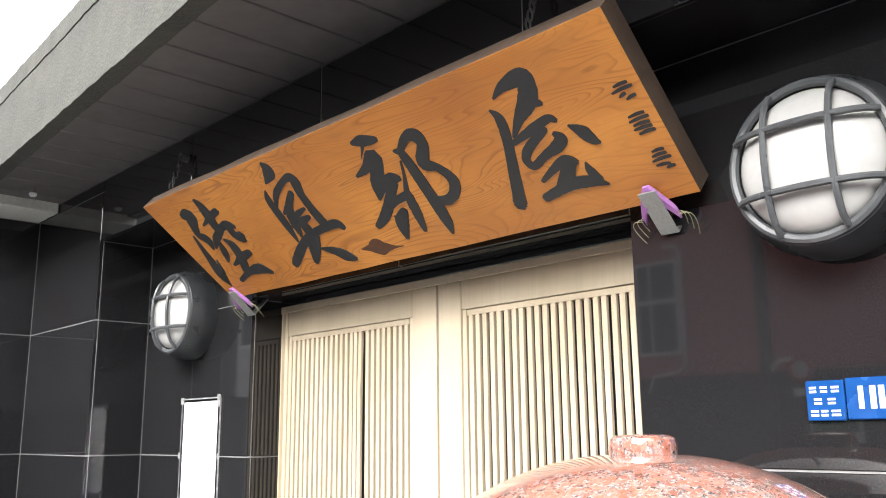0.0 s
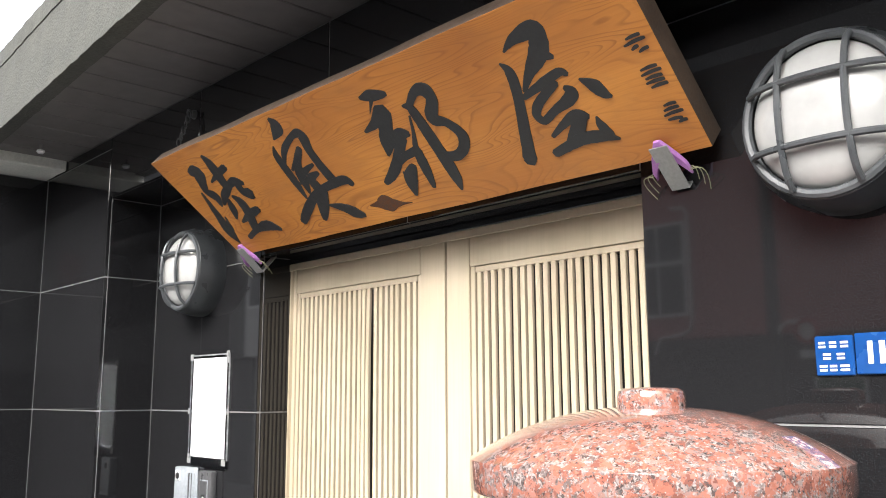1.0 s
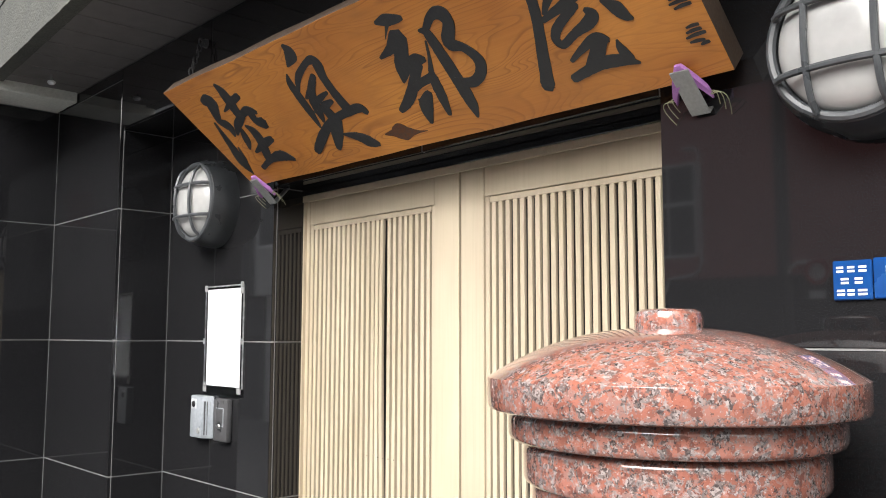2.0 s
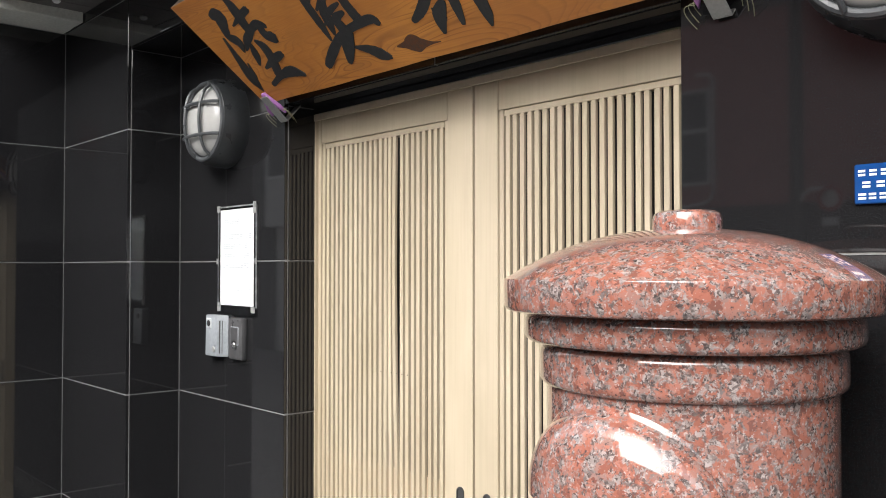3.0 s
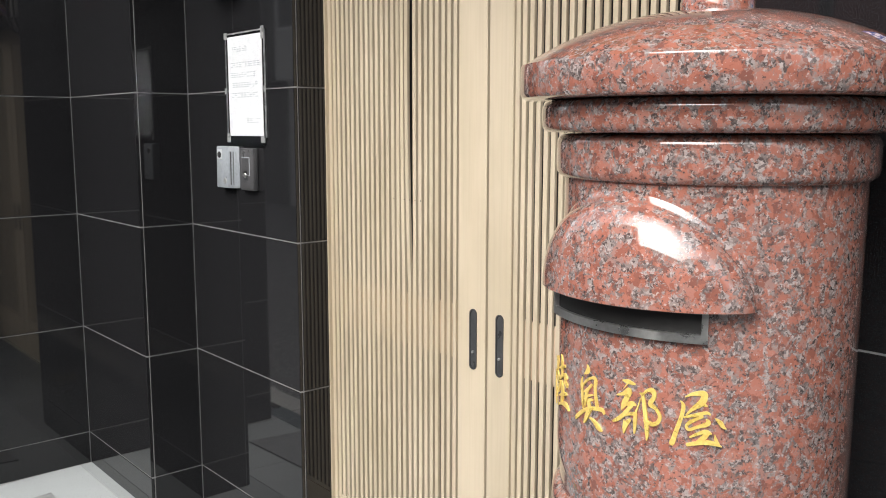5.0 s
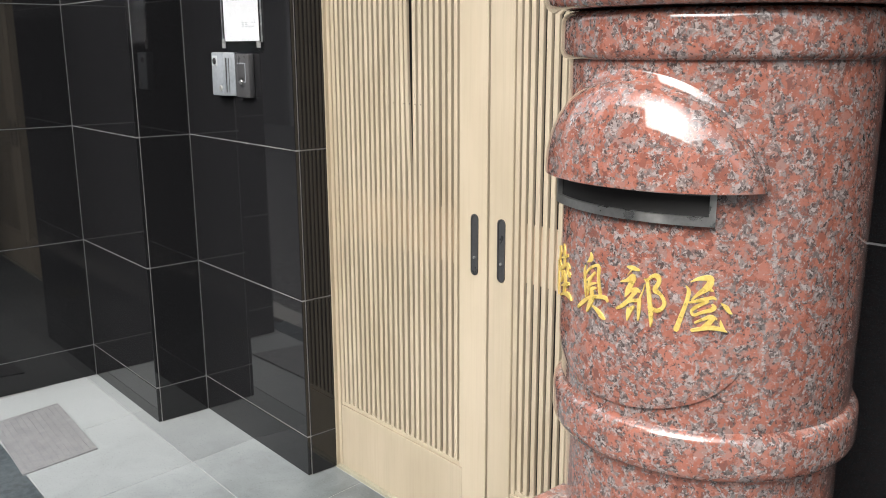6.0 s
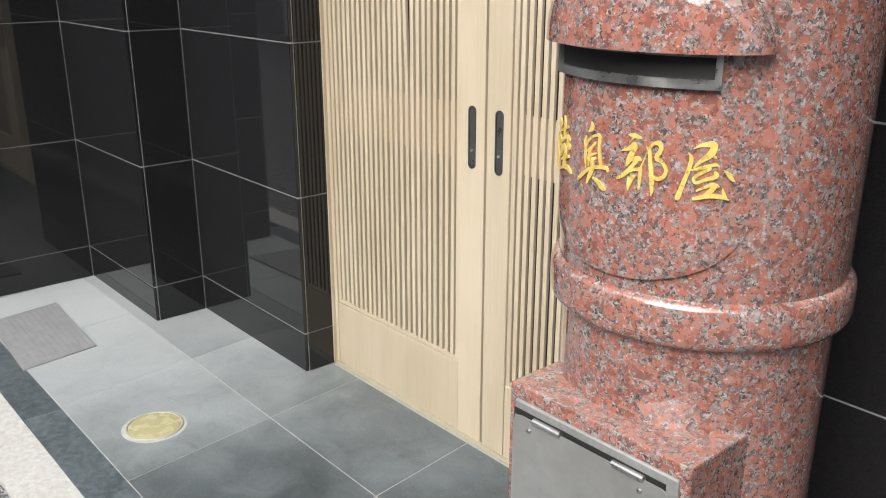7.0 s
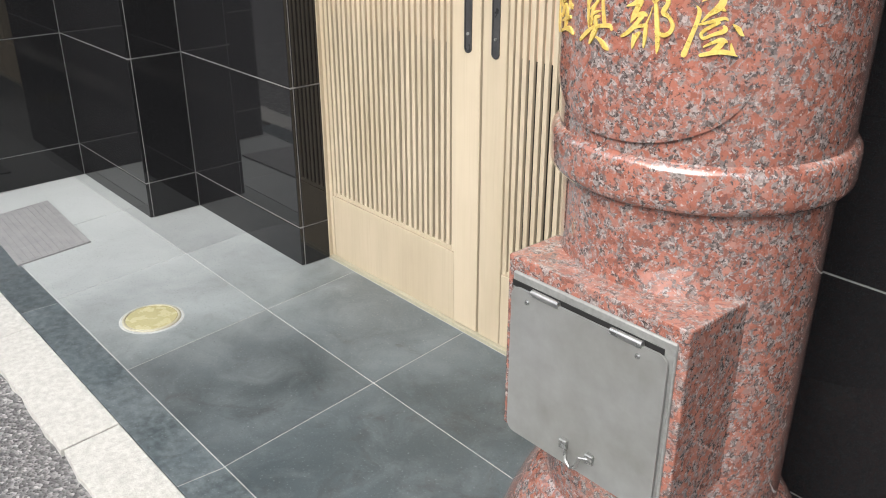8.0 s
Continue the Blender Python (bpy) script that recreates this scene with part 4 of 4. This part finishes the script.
# solid near-black fill that paints the shade inside the slot
slot = part("slot", shell(-33.0, 33.0, lambda a: 1.116, lambda a: 1.1405, 0.146, lambda a, s: 0.1610, 32, 1), plain("slot_shade", (0.004, 0.004, 0.004), 0.6), mail, "letter slot filled near-black for the shade inside")
part("slot_sill", shell(-33.5, 33.5, lambda a: 1.1100, lambda a: 1.1180, 0.150, lambda a, s: 0.1655, 36, 1), BRIGHT, slot, "curved steel lip")
part("slot_head", shell(-33.5, 33.5, lambda a: 1.1370, lambda a: 1.1404, 0.150, lambda a, s: 0.1650, 36, 1), BRIGHT, slot)
for a0, a1 in ((-33.5, -31.5), (31.5, 33.5)):
    part("slot_cheek", shell(a0, a1, lambda a: 1.1180, lambda a: 1.1370, 0.150, lambda a, s: 0.1655, 3, 1), BRIGHT, slot)
for brush, a, wide in ((brush_riku, -31.0, 0.180), (brush_oku, -10.5, 0.165), (brush_be, 10.2, 0.175), (brush_ya, 31.0, 0.215)):
    bm = bmesh.new()
    brush(bm, 0.74)
    for v in bm.verts:
        x, z = v.co.x * wide, v.co.z * 0.205
        ang = radians(a) + (x - 0.18 * z) / 0.158
        r = 0.1582 - v.co.y * 0.9
        v.co = Vector((r * math.sin(ang), -r * math.cos(ang), 1.038 + z + 0.06 * x))
    part("gilt_letter", bm, GOLD, mail, "gilt carved character")

# collecting box on the pillar's front
BX0, BX1, BY, BZ0, BZ1 = -0.110, 0.122, -0.172, 0.552, 0.774
cbox = part("collecting_box", boxed(BX0, BX1, BY, -0.03, BZ0, BZ1, bevel=0.0025, segments=2), PINK, mail, "square granite collecting box")
# the top face takes the granite copy with the reflection painted in
cbox.data.materials.append(SHEENPINK)
for face in cbox.data.polygons:
    if face.normal.z > 0.9:
        face.material_index = 1
part("hinge_plate", boxed(BX0 + 0.011, BX1 - 0.010, BY - 0.004, BY + 0.001, 0.562, 0.758, bevel=0.0015), STEEL, cbox, "steel frame plate")
bm = boxed(BX0 + 0.014, BX1 - 0.0145, BY - 0.0088, BY - 0.0060, 0.556, 0.7435)
bmesh.ops.bevel(bm, geom=[e for e in bm.edges if abs(e.verts[0].co.y - e.verts[1].co.y) > 0.001], offset=0.011, segments=4, affect="EDGES", profile=0.5)
flap = part("flap", bm, FLAPSTEEL, cbox, "brushed steel flap with faint stains")
# the shaded gap is a near-black strip laid on the plate
part("flap_gap_shade", boxed(BX0 + 0.012, BX1 - 0.022, BY - 0.0052, BY - 0.0035, 0.7415, 0.7485), plain("gap_shade_black", (0.01, 0.01, 0.01), 0.6), cbox, "near-black strip painted as the shade above the flap")
for xx in (-0.047, 0.059):
    part("hinge", tube([(xx - 0.019, BY - 0.0085, 0.745), (xx + 0.019, BY - 0.0085, 0.745)], 0.0038, 10), BRIGHT, cbox, "", True)
for xx in (-0.072, 0.074):
    part("rivet", lathe([(0, 0.0028), (0.0022, 0.002), (0.0032, 0)], 12, centre=(xx, BY - 0.0088, 0.731), axis="y"), BRIGHT, cbox)
cx = 0.011
for xx in (cx - 0.018, cx + 0.018):
    part("latch_lug", boxed(xx - 0.005, xx + 0.005, BY - 0.0145, BY - 0.0088, 0.578, 0.590, bevel=0.001), BRIGHT, cbox)
part("latch_wire", tube([(cx - 0.018, BY - 0.0135, 0.584), (cx - 0.010, BY - 0.018, 0.584), (cx - 0.007, BY - 0.020, 0.572), (cx, BY - 0.021, 0.567), (cx + 0.007, BY - 0.020, 0.572), (cx + 0.010, BY - 0.018, 0.584), (cx + 0.018, BY - 0.0135, 0.584)], 0.0018, 7), BRIGHT, cbox, "", True)

# the profiles above are drawn at 1 : 1.22; bring the mailbox to its full size, standing on the floor
FULL = Matrix.Translation((0, 0, -0.279)) @ Matrix.Scale(1.22, 4)
for ob in mail.children_recursive:
    ob.data.transform(FULL)

# ---- things in the floor ----
cover = thing("access_cover", (0, 0, 0), "grey galvanised steel access cover set in the floor", "access cover")
q = [(-1.075, -0.397), (-0.606, -0.419), (-0.573, -0.655), (-1.040, -0.632)]
slab("plate", q, -0.004, 0.004, COVER, cover, 0.002)
cen = Vector((sum(x for x, y in q) / 4, sum(y for x, y in q) / 4))
for i in range(4):
    a, b = Vector(q[i]), Vector(q[(i + 1) % 4])
    a2, b2 = a + (cen - a) * 0.04, b + (cen - b) * 0.04
    slab("rim_bar", [a, b, b2, a2], 0.003, 0.0050, COVER, cover, 0.0)
bm = bmesh.new()
for i in range(1, 24):
    for j in range(1, 12):
        u, v = i / 24, j / 12
        p = (Vector(q[0]) * (1 - u) + Vector(q[1]) * u) * (1 - v) + (Vector(q[3]) * (1 - u) + Vector(q[2]) * u) * v
        box(bm, p.x - 0.0055, p.x + 0.0055, p.y - 0.0015, p.y + 0.0015, 0.0035, 0.0050)
tagged(part("tread_pattern", bm, COVER, cover), kind="stuff")

uplight = thing("ground_light", (0.008, -0.488, 0), "round yellowed glass ground light in a brass rim", "ground light")
part("mortar_ring", lathe([(0.06, 0.0), (0.0855, 0.0), (0.082, 0.0006), (0.06, 0.0010)], 48), mottled("pale_mortar", (0.30, 0.32, 0.32), (0.50, 0.51, 0.49), 24, 0.85), uplight, "pale chalky mortar ring")
part("rim", lathe([(0.0, 0.0), (0.077, 0.0), (0.077, 0.003), (0.074, 0.0050), (0.070, 0.0050), (0.069, 0.003), (0, 0.003)], 48), RIM, uplight, "", True)
part("lens", lathe([(0.0695, 0.002), (0.067, 0.0045), (0.03, 0.0065), (0, 0.007)], 48), LENS, uplight, "yellowed glass lens", True)

peg = thing("ceiling_fitting", (-0.915, -0.335, 2.33), "small white bare ceiling fitting under the soffit", "ceiling fitting")
part("stem", lathe([(0, 0), (0.004, 0), (0.004, -0.026), (0, -0.026)], 12), STEEL, peg)
part("cap", lathe([(0, -0.020), (0.012, -0.022), (0.014, -0.028), (0.009, -0.034), (0, -0.036)], 16), WHITEPAINT, peg, "", True)
tagged(peg, kind="structure")

# ---- across the street ----
MAROON = mottled("maroon_tiled_facade", (0.38, 0.135, 0.13), (0.45, 0.17, 0.16), 2, 0.6, bump=0.1)
FACADE = mottled("dark_grey_facade", (0.06, 0.06, 0.062), (0.10, 0.10, 0.10), 1.5, 0.7, bump=0.1)
# albedo raised to bounce light onto the doors
PALEFACADE = mottled("pale_grey_facade", (0.54, 0.54, 0.52), (0.66, 0.66, 0.64), 1.5, 0.7, bump=0.1)
WINDOW = plain("street_window_glass", (0.03, 0.035, 0.04), 0.08)
FRAMEPALE = plain("pale_window_frame", (0.74, 0.75, 0.75), 0.5)


def house(name, x0, x1, y0, depth, h, wall, shop, label, storeys=9):
    hs = thing(name, ((x0 + x1) / 2, y0, 0), label, "building")
    w = (x1 - x0) / 2
    part("wall", boxed(-w, w, -depth, 0, 2.1, h), wall, hs)
    part("shopfront", boxed(-w, w, -depth, -0.25, -0.02, 2.1), shop, hs, "dark recessed ground floor")
    part("roof", boxed(-w - 0.1, w + 0.1, -depth, 0.15, h, h + 0.25), FACADE, hs)
    n = max(1, int((x1 - x0) / 2.3))
    for storey in range(min(storeys, int((h - 2.4) / 2.7))):
        for k in range(n):
            xc = -w + (k + 0.5) * 2 * w / n
            zb = 2.9 + 2.7 * storey
            win = part("window", boxed(xc - 0.6, xc + 0.6, -0.02, 0.015, zb, zb + 1.2), FRAMEPALE, hs)
            part("pane", boxed(xc - 0.55, xc - 0.02, 0.0, 0.02, zb + 0.05, zb + 1.15), WINDOW, win)
            part("pane", boxed(xc + 0.02, xc + 0.55, 0.0, 0.02, zb + 0.05, zb + 1.15), WINDOW, win)
    return hs


shop = house("street_building", -4.6, 0.6, -6.2, 6, 5.6, FACADE, FACADE, "building across the street with a maroon tiled front", 0)
part("maroon_front", boxed(-2.6, 2.6, 0.0, 0.06, 1.98, 3.77), MAROON, shop, "maroon tiled front")
win = part("window", boxed(-0.84, -0.36, -0.02, 0.075, 2.20, 3.13), FRAMEPALE, shop)
for x0, x1 in ((-0.81, -0.685), (-0.66, -0.39)):
    part("pane", boxed(x0, x1, 0.0, 0.080, 2.23, 2.71), WINDOW, win)
    part("pane", boxed(x0, x1, 0.0, 0.080, 2.75, 3.10), WINDOW, win)
part("conduit", tube([(-0.50, 0.08, 3.27), (-0.36, 0.08, 3.26), (-0.32, 0.08, 3.20), (-0.315, 0.08, 2.16), (-0.345, 0.08, 2.06), (-0.42, 0.08, 2.02), (-0.68, 0.08, 1.99), (-0.74, 0.08, 1.84)], 0.016, 8), FRAMEPALE, shop, "pale conduit", True)
shop_board = part("shop_board", boxed(0.70, 1.14, -0.25, -0.20, 1.36, 1.60), WHITEPAINT, shop, "white and green shop board")
part("green_band", boxed(0.72, 1.12, -0.21, -0.196, 1.45, 1.58), plain("green_sign_paint", (0.03, 0.16, 0.09), 0.5), shop_board)
# unseen; height cut so the low sky reaches the doors
house("street_building", -9.5, -4.7, -6.4, 6, 3.4, FACADE, FACADE, "unseen low dark grey building across the street, kept low for the door light")
# unseen; low and pale to admit sky and bounce light to the doors
house("street_building", 0.7, 7.9, -6.2, 6, 3.2, PALEFACADE, FACADE, "unseen low pale grey building across the street, bouncing light to the doors")
house("street_building", 9.7, 24.0, -6.2, 6, 6.4, PALEFACADE, FACADE, "long pale grey building across the street")
PALE = mottled("bright_rendered_facade", (0.50, 0.50, 0.49), (0.62, 0.62, 0.60), 1.5, 0.7, bump=0.1)
house("street_building", -11.0, -9.6, -6.3, 8, 5.4, PALE, PALE, "narrow white rendered building across the street")
house("street_building", -24.0, -11.1, -6.3, 8, 5.6, FACADE, FACADE, "long dark grey building across the street")


def street_pole(x, y):
    pole = thing("street_pole", (x, y, -0.022), "grey concrete street pole with a round traffic sign", "street pole")
    part("shaft", lathe([(0, 0), (0.055, 0), (0.045, 7.0), (0, 7.0)], 20), FACADE, pole, "", True)
    part("arm", tube([(0.0, 0.0, 1.86), (0.06, 0.02, 1.98), (0.12, 0.03, 2.02), (0.30, 0.03, 2.02)], 0.016, 8), FRAMEPALE, pole, "pale bent arm", True)
    disc = part("round_sign", lathe([(0, 0.012), (0.085, 0.012), (0.095, 0.006), (0.095, 0)], 32, centre=(0.28, 0.045, 1.94), axis="y"), WHITEPAINT, pole, "round white traffic sign with a red rim")
    part("red_rim", tube([(0.28 + 0.082 * math.cos(a), 0.058, 1.94 + 0.082 * math.sin(a)) for a in [2 * math.pi * k / 32 for k in range(32)]], 0.016, 6, closed=True), plain("red_sign_paint", (0.45, 0.02, 0.02), 0.4), disc)
    part("lower_plate", boxed(0.22, 0.34, 0.05, 0.062, 1.74, 1.80), WHITEPAINT, pole)
    return pole


street_pole(-1.05, -5.2)
signbox = thing("red_shop_sign", (15.1, -6.2, 0), "narrow red upright shop sign on a pale building", "shop sign")
part("case", boxed(-0.16, 0.16, -0.02, 0.30, 3.85, 4.6, bevel=0.02), plain("red_sign_face", (0.55, 0.03, 0.02), 0.4), signbox)
